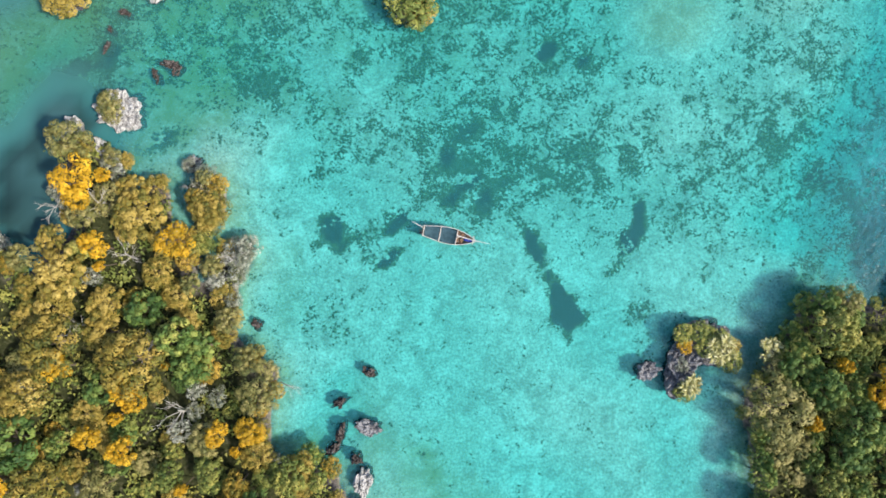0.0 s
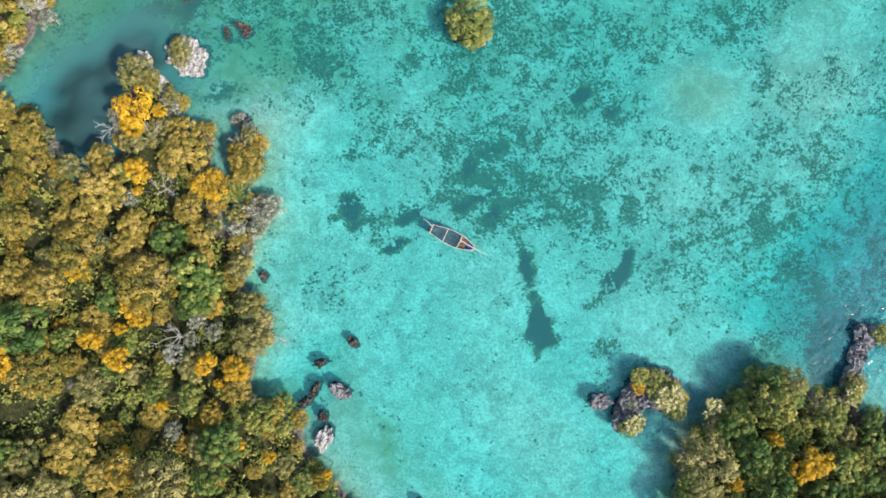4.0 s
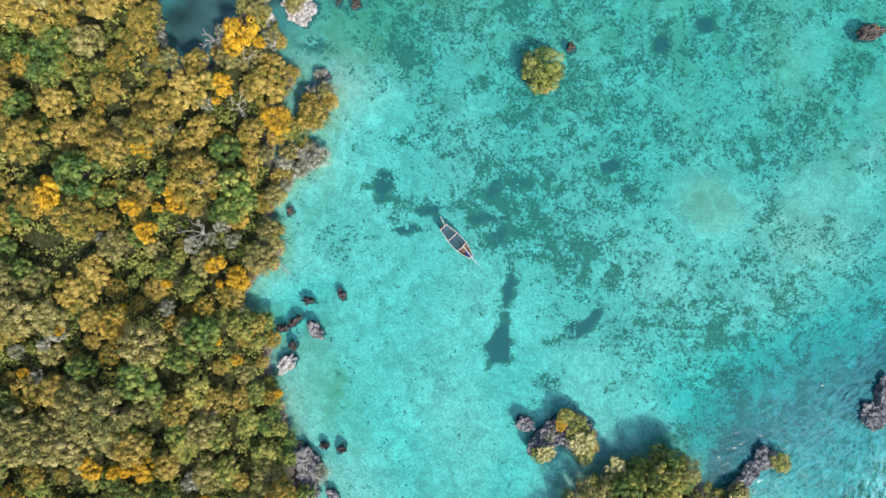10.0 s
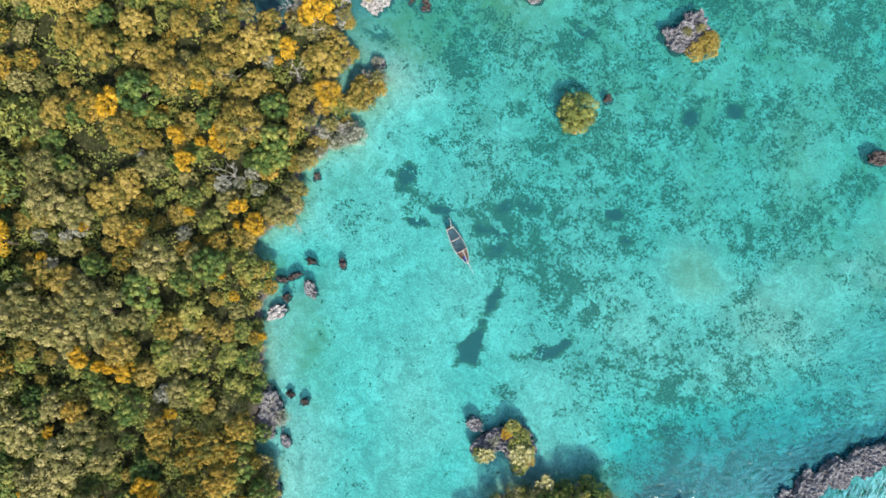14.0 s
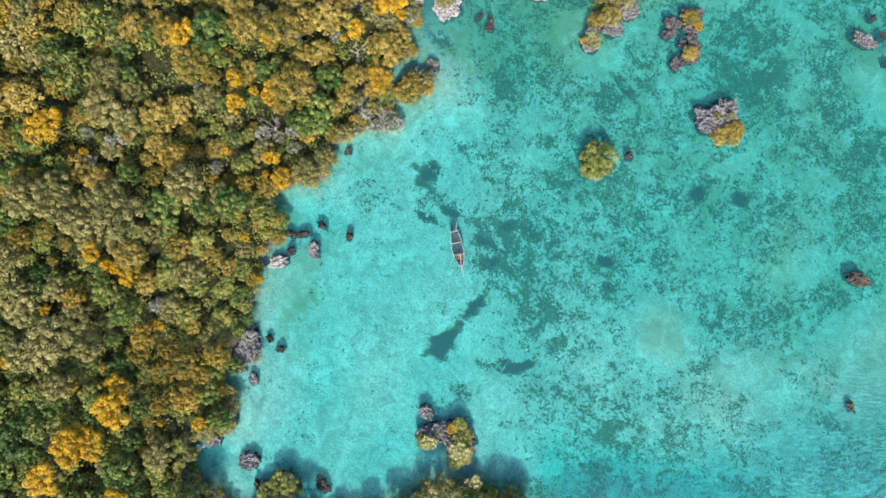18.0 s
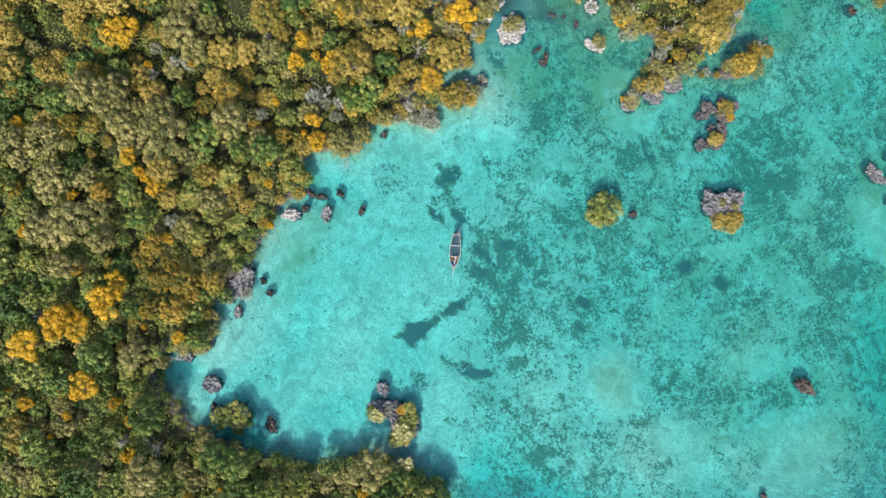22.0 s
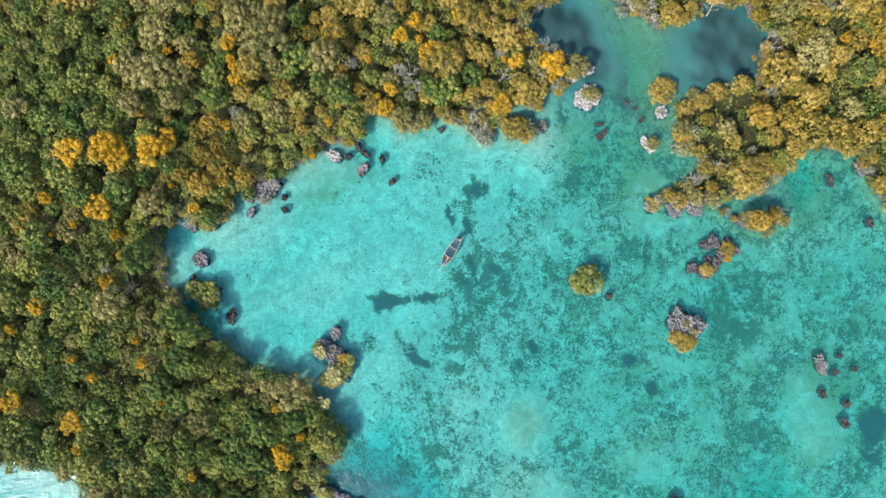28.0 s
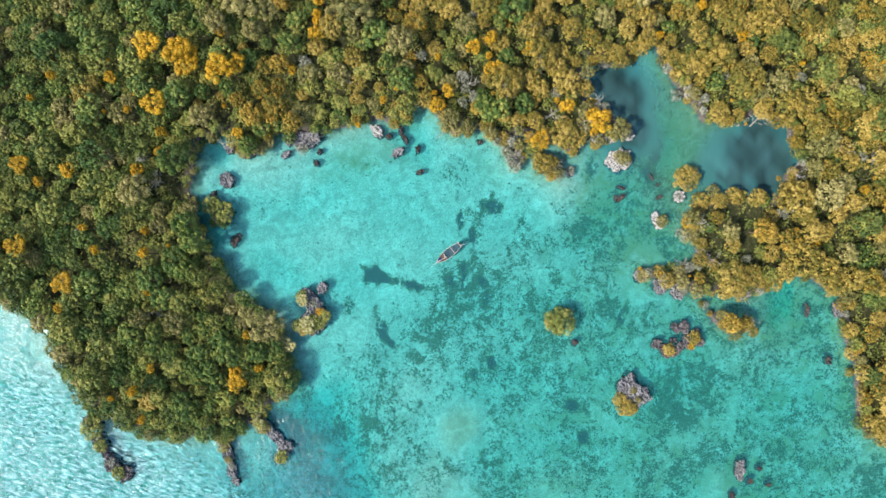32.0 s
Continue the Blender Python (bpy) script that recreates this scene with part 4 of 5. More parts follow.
for kind, some in woods.items():
    verts, faces, tones, bends, base = [], [], [], [], 0
    for v, m, shift in some:
        a, f, t, b = BACK[kind][v]
        bends.append(b @ m[:3, :3].T)
        a = (a + np.array([0, 0, SHAPES[kind][5]])) @ m[:3, :3].T + m[:3, 3]
        verts.append(a.astype(np.float32))
        faces.append(f + base)
        tones.append(np.clip(t + shift, 0, 1))
        base += len(a)
    ob = new(kind + "_woodland", mesh_of("woodland", np.concatenate(verts), np.concatenate(faces), LEAF[kind], bend=np.concatenate(bends), tone=np.concatenate(tones)))
    tagged(ob, "dense woodland of " + LABELS[kind][1].split(" with a ")[-1] + "s", "woodland", kind="stuff")

# Undergrowth in the gaps of the wood.
n = 15000
ux, uy = rng.uniform(-155, 155, n), rng.uniform(-160, 165, n)
ok = (land(ux, uy) > 0.9) & (inset(SEEN, ux, uy) > -6)
ux, uy = ux[ok], uy[ok]
k = 22
centres = np.stack([np.repeat(ux, k) + rng.normal(0, 0.75, len(ux) * k), np.repeat(uy, k) + rng.normal(0, 0.75, len(ux) * k), np.full(len(ux) * k, 0.0)], 1)
centres[:, 2] = 0.9 + rng.uniform(0.1, 1.3, len(centres))
v, f, t, _ = leaves(rng, centres, rng.normal(0, 0.5, centres.shape) + np.array([0, 0, 1]), 0.5, np.repeat(rng.uniform(0.1, 0.9, len(ux)), k))
tagged(new("undergrowth", mesh_of("undergrowth", v, f, LEAF["olive"], tone=t)), "dark green leafy undergrowth between the trees", "undergrowth", kind="stuff")

# The woods go on beyond, in coarser crowns.
n = 15000
fx, fy = rng.uniform(-275, 275, n), rng.uniform(-275, 275, n)
ok = (land(fx, fy) > 3) & (inset(SEEN, fx, fy) < -5) & (np.hypot(fx, fy) > 98)
fx, fy = fx[ok][:3400], fy[ok][:3400]
k = 36
out = rng.normal(size=(len(fx) * k, 3))
out[:, 2] = np.abs(out[:, 2]) + 0.1
out /= np.linalg.norm(out, axis=1, keepdims=True)
wide = np.repeat(rng.uniform(3.0, 4.8, len(fx)), k)[:, None]
centres = np.stack([np.repeat(fx, k), np.repeat(fy, k), np.repeat(rng.uniform(2.2, 3.4, len(fx)), k)], 1) + out * wide * np.array([1, 1, 0.55])
v, f, t, b = leaves(rng, centres, out + 0.3 * rng.normal(size=out.shape), 1.5, np.repeat(rng.uniform(0.1, 0.9, len(fx)), k), out)
tagged(new("far_woodland", mesh_of("far_woodland", v, f, LEAF["olive"], bend=b, tone=t)), "olive-green woodland further along the coast", "woodland", kind="stuff")


# ---- rocks and islets ----
def ball(level):
    bm = bmesh.new()
    bmesh.ops.create_icosphere(bm, subdivisions=level, radius=1)
    bm.verts.index_update()
    v, f = np.array([tuple(w.co) for w in bm.verts]), np.array([[w.index for w in q.verts] for q in bm.faces])
    bm.free()
    return v, f


BALLS = {level: ball(level) for level in (3, 4, 5)}


def rock_arrays(seed, rx, ry, turn, top, foot=-1.2, rough=0.26, level=3, undercut=0.22):
    """A craggy limestone lump: flattened top, eaten-away waterline, pits and spikes."""
    v, f = BALLS[level]
    shift = Vector((seed * 7.31, seed * 3.17, seed * 1.93))
    size = max(rx, ry)
    out = np.empty_like(v)
    for i, (x, y, z) in enumerate(v):
        p = Vector((x, y, z))
        q = Vector((x * rx, y * ry, z * top))
        big = noise.fractal(p * 1.7 + shift, 1.0, 2.0, 3)
        knob = 0.5 - noise.voronoi(q * 1.35 + shift)[0][0]
        crag = noise.ridged_multi_fractal(q * 0.9 + shift, 0.8, 2.2, 4, 1.0, 2.0) - 1.1
        spike = noise.noise(q * 3.0 + shift) + 0.6 * noise.noise(q * 6.5 + shift)
        grow = 1 + rough * 1.1 * big + rough * 0.25 * crag + (0.85 * knob + 0.30 * spike) / size
        h = min(1.0, z * 1.5) if z > 0 else z
        side = 1 - undercut * math.exp(-((z - 0.02) / 0.22) ** 2)
        lift = h * top * (0.85 + rough * (0.7 * big + 0.5 * crag)) + h * (1.0 * knob + 0.35 * spike)
        out[i] = (x * grow * side * rx, y * grow * side * ry, max(lift, 0.03) if z > 0 else -h * foot)
    c, s = math.cos(radians(turn)), math.sin(radians(turn))
    return np.stack([out[:, 0] * c - out[:, 1] * s, out[:, 0] * s + out[:, 1] * c, out[:, 2]], 1), f


def rock(name, x, y, lobes, material, label, group=""):
    """A rock standing on the bed, of one or more grown-together lobes: dx, dy, rx, ry, turn, top."""
    low = min(ground_z(x + q[0], y + q[1]) for q in lobes) - 0.25
    pieces = [rock_arrays(abs(x * 1.7 + y + k * 5.1) % 97, rx, ry, turn, top, min(low, -0.5), 0.34, level=5 if max(rx, ry) > 2.9 else 4) for k, (dx, dy, rx, ry, turn, top) in enumerate(lobes)]
    if len(lobes) == 1:
        ob = new(name, mesh_of(name, *pieces[0], material))
        ob.location = (x, y, 0)
        return tagged(ob, label, "rock", group)
    ob = thing(name, pose(x, y, 0), label, "islet", group)
    for piece, (dx, dy, *_) in zip(pieces, lobes):
        part("rock_mass", mesh_of("rock_mass", *piece, material), None, ob).location = (dx, dy, 0)
    return ob


# Low weedy rocks just breaking the surface: x, y, rx, ry, turn, top.
REEF = [(-13, -18, 1.5, 1.0, -30, 0.6), (-18, -23, 1.7, 0.8, 25, 0.5), (-17.7, -28, 1.0, 1.9, -15, 0.6), (-19, -30.6, 1.6, 1.2, 30, 0.5), (-15.2, -32.3, 1.1, 1.3, 10, 0.6), (-47, 34, 1.9, 0.9, -10, 0.4),
        (-49.5, 32, 0.7, 1.7, 25, 0.3), (-57.5, 40, 0.7, 0.9, 0, 0.1), (-55, 43, 1.3, 0.7, -20, 0.1), (-58, 37, 0.6, 1.5, -10, 0.1), (-32, -10, 0.9, 1.1, 20, 0.3), (5.5, -43.8, 0.9, 1.4, 10, 0.5)]
REEF_MORE = [(38.6, -47.1, 1.6, 1.2, 20, 0.3), (2, -45.3, 1.1, 0.9, 0, 0.5), (-4, 52, 1.2, 1.1, 0, 0.5), (-11.5, 120.1, 1.0, 0.9, 0, 0.4), (0.5, 119.3, 1.7, 1.1, -129, 0.5), (-6.4, 120.5, 1.2, 1.0, 0, 0.3), (0.7, 126.8, 1.5, 1.2, 20, 0.5),
             (40, -47.3, 2.0, 1.2, 40, 0.5), (33, -61.5, 1.3, 1.0, 0, 0.6), (-58, 100, 2.2, 1.0, 40, 0.4), (-50.5, 115, 1.8, 1.3, 60, 0.6), (-46, 33.3, 0.8, 1.3, -30, 0.2), (6.0, 128.1, 1.2, 2.0, -219, 0.6), (72.4, 76.8, 1.7, 1.0, -20, 0.5), (-9.4, 125.4, 0.9, 0.8, 0, 0.3), (-15.6, 144, 1.4, 1.0, 60, 0.3)]


def reef_rock(x, y, rx, ry, turn, top):
    """A ragged cluster of low lumps on a drowned weedy skirt, one grown-together rock."""
    r = random.Random(int(x * 13 + y * 7))
    low = ground_z(x, y) - 0.25
    skirt, faces = rock_arrays(abs(x + y) % 91, rx * 1.2, ry * 1.2, turn, 0.35, min(low, -0.5), 0.42, 3)
    pieces = [(skirt - np.array([0, 0, 0.32]), faces)]
    for k in range(4):
        a, out = math.tau * k / 4 + r.uniform(-0.5, 0.5), r.uniform(0.15, 0.55)
        dx, dy = math.cos(a) * out * rx, math.sin(a) * out * ry
        c, s = math.cos(radians(turn)), math.sin(radians(turn))
        v, f = rock_arrays(abs(x * 1.7 + y + k * 5.1) % 97, rx * r.uniform(0.35, 0.6), ry * r.uniform(0.35, 0.6), turn + r.uniform(-50, 50), top * r.uniform(0.5, 1.3), -0.6, 0.4, 3)
        pieces.append((v + np.array([dx * c - dy * s, dx * s + dy * c, 0]), f))
    ob = new("reef_rock", mesh_of("reef_rock", *joined(pieces), RED_ROCK))
    ob.location = (x, y, 0)
    return tagged(ob, "low reddish-brown weed-covered rock breaking the surface", "rock", "rocks in the shallows")


for row in REEF + REEF_MORE:
    reef_rock(*row[:2], row[2] * 0.8, row[3] * 0.8, *row[4:])

GREY = "grey pitted limestone rock standing in shallow water"
WHITE = "sun-bleached white limestone rock at the water's edge"
SHORE = "jagged grey limestone outcrop at the foot of the wood"
STONES = [(-13.2, -27, 2.4, 1.3, -15, 0.9, GREY), (-14, -36, 1.5, 2.6, -10, 1.2, WHITE), (33.2, -17.6, 1.9, 1.5, 20, 1.1, GREY), (-7.1, 115.6, 3.4, 1.6, -139, 0.9, GREY), (45, 126, 1.7, 1.2, 30, 0.8, GREY),
          (-59, 47.3, 1.9, 1.7, 0, 1.3, WHITE), (-85, 29, 2.2, 1.4, 30, 1.6, WHITE), (-63, 23, 1.9, 2.0, 0, 2.0, WHITE), (-55.6, 16.5, 1.3, 1.9, 10, 1.9, WHITE), (-58, 19.6, 1.1, 1.7, 20, 1.8, WHITE)]
STONES_MORE = [(-43, 17, 1.7, 1.3, 30, 0.7, SHORE), (-40.5, 13, 2.0, 1.5, -40, 1.1, SHORE), (-35, 1.8, 2.2, 1.7, 30, 1.0, SHORE), (-38, -3.2, 1.5, 1.3, 0, 1.0, SHORE), (2.0, -50.4, 4.2, 2.6, -40, 2.0, SHORE), (5.4, -54.2, 1.8, 1.3, 20, 1.2, SHORE), (-2.9, -48.7, 1.5, 1.1, 70, 1.0, SHORE),
               (9.5, -52.5, 1.6, 1.2, 0, 0.9, SHORE), (15.6, -63.2, 2.6, 2.2, 20, 1.5, SHORE), (27, -61, 2.6, 2.2, 40, 1.1, GREY), (19, -66.5, 2.0, 1.6, 20, 1.2, SHORE), (-64, 107, 2.4, 1.6, 60, 0.8, SHORE)]
for x, y, rx, ry, turn, top, label in STONES + STONES_MORE:
    rock("limestone_rock" if label is GREY else "limestone_outcrop", x, y, [(0, 0, rx, ry, turn, top)], WHITE_ROCK if label is WHITE else LIMESTONE, label)

# Islets and rocky tongues, each one grown-together mass.
rock("coral_islet", 41, -15, [(1.0, 2.8, 4.8, 3.0, 8, 1.9), (4.8, 0.6, 2.3, 2.8, 10, 1.7), (-2.6, -2.0, 2.5, 4.6, -12, 1.6), (-2.2, -5.0, 2.7, 1.9, 20, 1.4), (1.5, 0.8, 3.4, 2.6, 0, 1.8)], LIMESTONE, "undercut grey coral-rock islet topped with shrubs")
rock("coral_islet", -6.2, 43.4, [(0, 0, 3.0, 2.8, 0, 1.2)], LIMESTONE, "small coral-rock islet hidden under a golden shrub")
rock("coral_islet", -2.6, 75.2, [(-1.5, -1.8, 4.2, 3.6, 30, 1.7), (1.2, 1.4, 3.6, 3.4, 0, 1.4), (-2.4, 2.6, 3.0, 2.6, 0, 1.5)], LIMESTONE, "grey coral-rock islet with shrubs on its sunny end")
rock("coral_islet", -55.5, 26.3, [(0, 0, 3.9, 3.6, 20, 1.7), (1.6, -1.8, 2.4, 2.0, 0, 1.4)], WHITE_ROCK, "white coral-rock islet with a tan shrub on top")
rock("coral_islet", -48.7, 47.2, [(0, 0, 2.8, 1.6, 60, 1.1)], WHITE_ROCK, "pale coral-rock islet with a small tan shrub")
rock("coral_islet", 35.5, -55.2, [(0, 0, 3.2, 3.0, 0, 1.2), (-1.0, -4.5, 1.6, 1.4, 0, 0.9)], LIMESTONE, "grey coral-rock islet under an olive-green tree")
rock("coral_islet", 16, -62, [(0, 0, 2.6, 2.6, 0, 1.3)], LIMESTONE, "coral-rock islet under a tan shrub")
rock("coral_islet", -64.2, 45, [(0, 0, 2.4, 2.6, 0, 1.2)], LIMESTONE, "coral-rock islet under a golden mangrove")
rock("coral_islet", 45, 90.4, [(0, 0, 2.7, 1.7, 50, 1.1)], RED_ROCK, "reddish coral-rock islet with tufts of grass")
CHAIN = [(-20, 71.2, 1.5, 1.0), (-20.2, 73.2, 1.2, 0.8), (-19.6, 75.4, 1.4, 0.9), (-21.6, 77, 1.5, 0.8), (-24, 77.4, 1.4, 0.9), (-26.8, 78.6, 2.2, 1.2), (-28.8, 80.8, 1.5, 0.9), (-30.2, 78, 1.3, 1.0), (-29.4, 74.4, 1.7, 1.2), (-27.4, 72.6, 1.4, 0.9), (-24.2, 74.6, 1.0, 0.4)]
rock("coral_islet", -25, 76, [(x + 25, y - 76, r * 1.25, r * 0.9, 50 * k, top) for k, (x, y, r, top) in enumerate(CHAIN)], DARK_ROCK, "ragged ring of grey coral rock with small shrubs")
rock("coral_islet", -33, 58, [(0.2, -4.0, 2.4, 2.0, 20, 1.4), (-1.4, 2.6, 2.8, 2.4, 40, 1.6), (-3.0, 8.0, 2.0, 2.4, 0, 1.4)], LIMESTONE, "grey coral-rock shore below golden mangroves")
rock("rocky_tongue", 77, 1, [(-0.6, -4, 2.2, 2.8, 0, 1.5), (-0.6, 0.5, 1.6, 2.8, 5, 1.4), (0.4, 4.6, 2.6, 2.2, 0, 1.7), (3.2, 5.2, 2.0, 1.7, 20, 1.4)], LIMESTONE, "grey coral-rock tongue running out from the wood")
rock("rocky_tongue", 90, -6, [(-2.6, -4.6, 2.4, 2.4, 0, 1.5), (-0.4, -1.0, 1.6, 3.0, -35, 1.3), (2.6, 3.4, 1.5, 2.8, -35, 1.2), (4.6, 6.6, 1.2, 1.4, 0, 0.9)], LIMESTONE, "narrow jagged coral-rock tongue running into the sea")
rock("rocky_tongue", 112, -35, [(-3.0, -8.5, 2.2, 3.0, 20, 1.8), (0.2, -3.0, 2.0, 3.8, -20, 1.7), (2.6, 3.6, 2.2, 3.8, -10, 1.6), (2.2, 9.0, 2.8, 2.0, 20, 1.4)], DARK_ROCK, "dark coral-rock tongue with scrub running into the sea")
rock("rocky_tongue", 92, 35, [(-1.4, -9.5, 3.0, 3.0, 0, 1.4), (-1.2, -4, 3.2, 4.4, 10, 1.6), (0.4, 3, 3.3, 4.8, -10, 1.7), (2.4, 10, 3.4, 5.0, -15, 1.8), (5.6, 17, 3.6, 5.0, -25, 1.8), (10, 24, 3.8, 5.0, -35, 1.6)],
     LIMESTONE, "long bare grey coral-rock tongue at the lagoon's mouth")

# ---- shrubs on the islets and along the tongues ----
SHRUBS = {}


def shrub(kind, x, y, z, size, label, flat=0.8):
    """A low shrub: short stems and a crown."""
    m = pose(x, y, z, 0, 0, (x * 37 + y * 11) % 360) @ Matrix.Diagonal((size, size, size * flat, 1))
    if kind in SHRUBS:
        return tagged(copy_thing(SHRUBS[kind], m), label)
    ob = thing("shrub", m, label, "shrub", "shrubs on the rocks")
    part("stem", mesh_of("stem", *trunk_arrays(7 + len(kind), 1.1, 1.7), BARK), None, ob)
    verts, faces, tone, bend = CROWNS[kind][1]
    part("crown", mesh_of("crown", verts * np.array([0.8, 0.8, 0.8]) + np.array([0, 0, 0.3]), faces, LEAF[kind], bend=bend, tone=tone), None, ob)
    SHRUBS[kind] = ob
    return ob


GOLD_SHRUB, TAN_SHRUB, GREEN_SHRUB, FLAME_SHRUB, PALE_SHRUB = ("rounded golden-brown shrub growing on coral rock", "dry tan shrub growing on coral rock", "dense olive-green shrub growing on coral rock",
                                                              "small bright orange shrub growing on coral rock", "half-bare pale grey shrub on coral rock")
GOLD_SHRUBS = [(15.6, -63.2, 1.1, 1.2), (-4.4, 42.0, 0.7, 0.8), (-4.2, 44.4, 0.8, 0.7), (46.6, -13.2, 1.3, 0.55), (-64.3, 45.2, 0.9, 1.5), (1.2, 75.4, 1.0, 1.0), (0.3, 72.9, 0.9, 0.8), (0.5, 77.4, 0.9, 0.8), (-28.5, 78.4, 0.9, 0.8), (-21, 74.8, 0.7, 0.75)]
TAN_SHRUBS = [(-56.4, 27.0, 1.2, 1.05), (-55.8, 25.6, 1.2, 0.9), (-40.6, 10, 0.9, 1.3), (-39.6, 7.6, 0.9, 1.2), (-41.4, 12.4, 0.9, 0.9), (-49.6, 48.0, 0.8, 0.9), (16.2, -62.2, 0.9, 1.4), (-4.4, 74.4, 1.7, 0.5), (-3.2, 77.4, 1.6, 0.5), (-6.6, 41.6, 0.7, 0.75), (-33.2, 54.6, 1.0, 1.0), (76.6, -3.6, 1.0, 1.0), (88.6, -9.0, 1.0, 0.9), (85.2, -10.6, 1.2, 0.9), (90.6, -5.2, 1.2, 0.55)]
GREEN_SHRUBS = [(35.4, -55.4, 0.8, 1.75), (38.4, -11.3, 1.4, 0.5), (41.4, -11.2, 1.5, 0.55), (44.6, -11.9, 1.5, 0.5), (46.2, -15.4, 1.2, 0.6), (42.6, -13.4, 1.6, 0.6), (38.8, -20.6, 1.1, 0.5), (-6.6, 43.8, 0.8, 1.3), (109.6, -43, 1.2, 1.0), (112, -37, 1.2, 0.6), (115, -28, 1.1, 0.6), (79.6, 6.6, 1.1, 0.6), (35.6, -59.6, 0.6, 0.8)]
FLAME_SHRUBS = [(38.8, -13.3, 1.5, 0.75), (-0.6, 78.9, 1.0, 0.65), (-26.2, 79.4, 1.1, 0.9), (40.0, -10.4, 1.4, 0.5), (45.6, 91.8, 0.7, 0.35), (-57.6, 28.4, 1.2, 0.6), (-34.0, 52.4, 1.0, 0.6)]
PALE_SHRUBS = [(-40.5, 13.4, 1.0, 1.15), (-43, 16.6, 0.6, 0.7), (-35.2, 2.0, 1.0, 1.2), (-34.6, -0.6, 0.7, 0.8), (-38, -3, 1.0, 1.0), (-56.2, 17.2, 1.3, 0.8), (-33.4, 3.6, 0.7, 0.6), (5, -49.4, 1.0, 0.9), (-58.8, 47.2, 0.9, 0.5), (-62.8, 22.6, 1.4, 0.7), (91.6, -3.2, 1.2, 0.5), (110.6, -40, 1.3, 0.6), (113.6, -31.5, 1.4, 0.6), (38.4, -16.4, 1.2, 0.6)]
for kind, label, rows in (("golden", GOLD_SHRUB, GOLD_SHRUBS), ("tan", TAN_SHRUB, TAN_SHRUBS), ("olive", GREEN_SHRUB, GREEN_SHRUBS), ("orange", FLAME_SHRUB, FLAME_SHRUBS), ("pale", PALE_SHRUB, PALE_SHRUBS)):
    for x, y, z, size in rows:
        shrub(kind, x, y, z, size, label)


# ---- screw pines: rosettes of strap leaves ----
def strap_material():
    n = Nodes("strap_leaf")
    tone = n.add("NewGeometry").outputs["Random Per Island"]
    return n.done(n.ramp(tone, (0, (0.20, 0.20, 0.05)), (0.6, (0.40, 0.37, 0.13)), (1, (0.62, 0.57, 0.30))), 0.5, shine=0.4)


STRAP = strap_material()


def rosette_arrays(seed, reach, count):
    r = random.Random(seed)
    pieces = []
    for k in range(count):
        a, up, long = r.uniform(0, math.tau), r.uniform(0.15, 1.2), reach * r.uniform(0.7, 1.1)
        way, side = np.array([math.cos(a), math.sin(a), 0]), np.array([-math.sin(a), math.cos(a), 0])
        line = [np.array([0, 0, 0.0]), way * long * 0.4 + np.array([0, 0, up * 0.45 * long]), way * long * 0.75 + np.array([0, 0, up * 0.55 * long]), way * long + np.array([0, 0, up * 0.35 * long - 0.1])]
        v = []
        for p, w in zip(line, (0.06, 0.09, 0.06, 0.012)):
            v += [p - side * w, p + side * w]
        pieces.append((np.array(v), np.array([(0, 1, 3, 2), (2, 3, 5, 4), (4, 5, 7, 6)])))
    return joined(pieces)


def screw_pine(x, y, z, size, label):
    ob = thing("screw_pine", pose(x, y, z, 0, 0, x * 31 % 360) @ Matrix.Scale(size, 4), label, "screw pine", "screw pines")
    r = random.Random(int(x * 10 + y))
    stems, tops = [], []
    for k in range(7):
        a, out = math.tau * k / 7 + r.uniform(-0.3, 0.3), (0.35 if k == 0 else r.uniform(0.9, 1.7))
        top = (math.cos(a) * out, math.sin(a) * out, r.uniform(1.2, 1.9))
        tops.append(top)
        stems.append(tube([(0, 0, -0.2), (top[0] * 0.5, top[1] * 0.5, top[2] * 0.6), top], [0.12, 0.09, 0.06], 5))
    part("trunk", mesh_of("trunk", *joined(stems), BARK), None, ob)
    for k, top in enumerate(tops):
        part("rosette", mesh_of("rosette", *rosette_arrays(k + int(x), 1.15, 34), STRAP), None, ob).location = top


for x, y, z, size in ((44.4, -14.0, 1.4, 1.15), (39.2, -19.4, 1.1, 0.95), (63, -8, 1.4, 1.3), (52.5, -13.5, 1.2, 1.0), (75.8, -5.5, 1.2, 0.9)):
    screw_pine(x, y, z, size, "screw pine with pale yellow-green rosettes on coral rock")


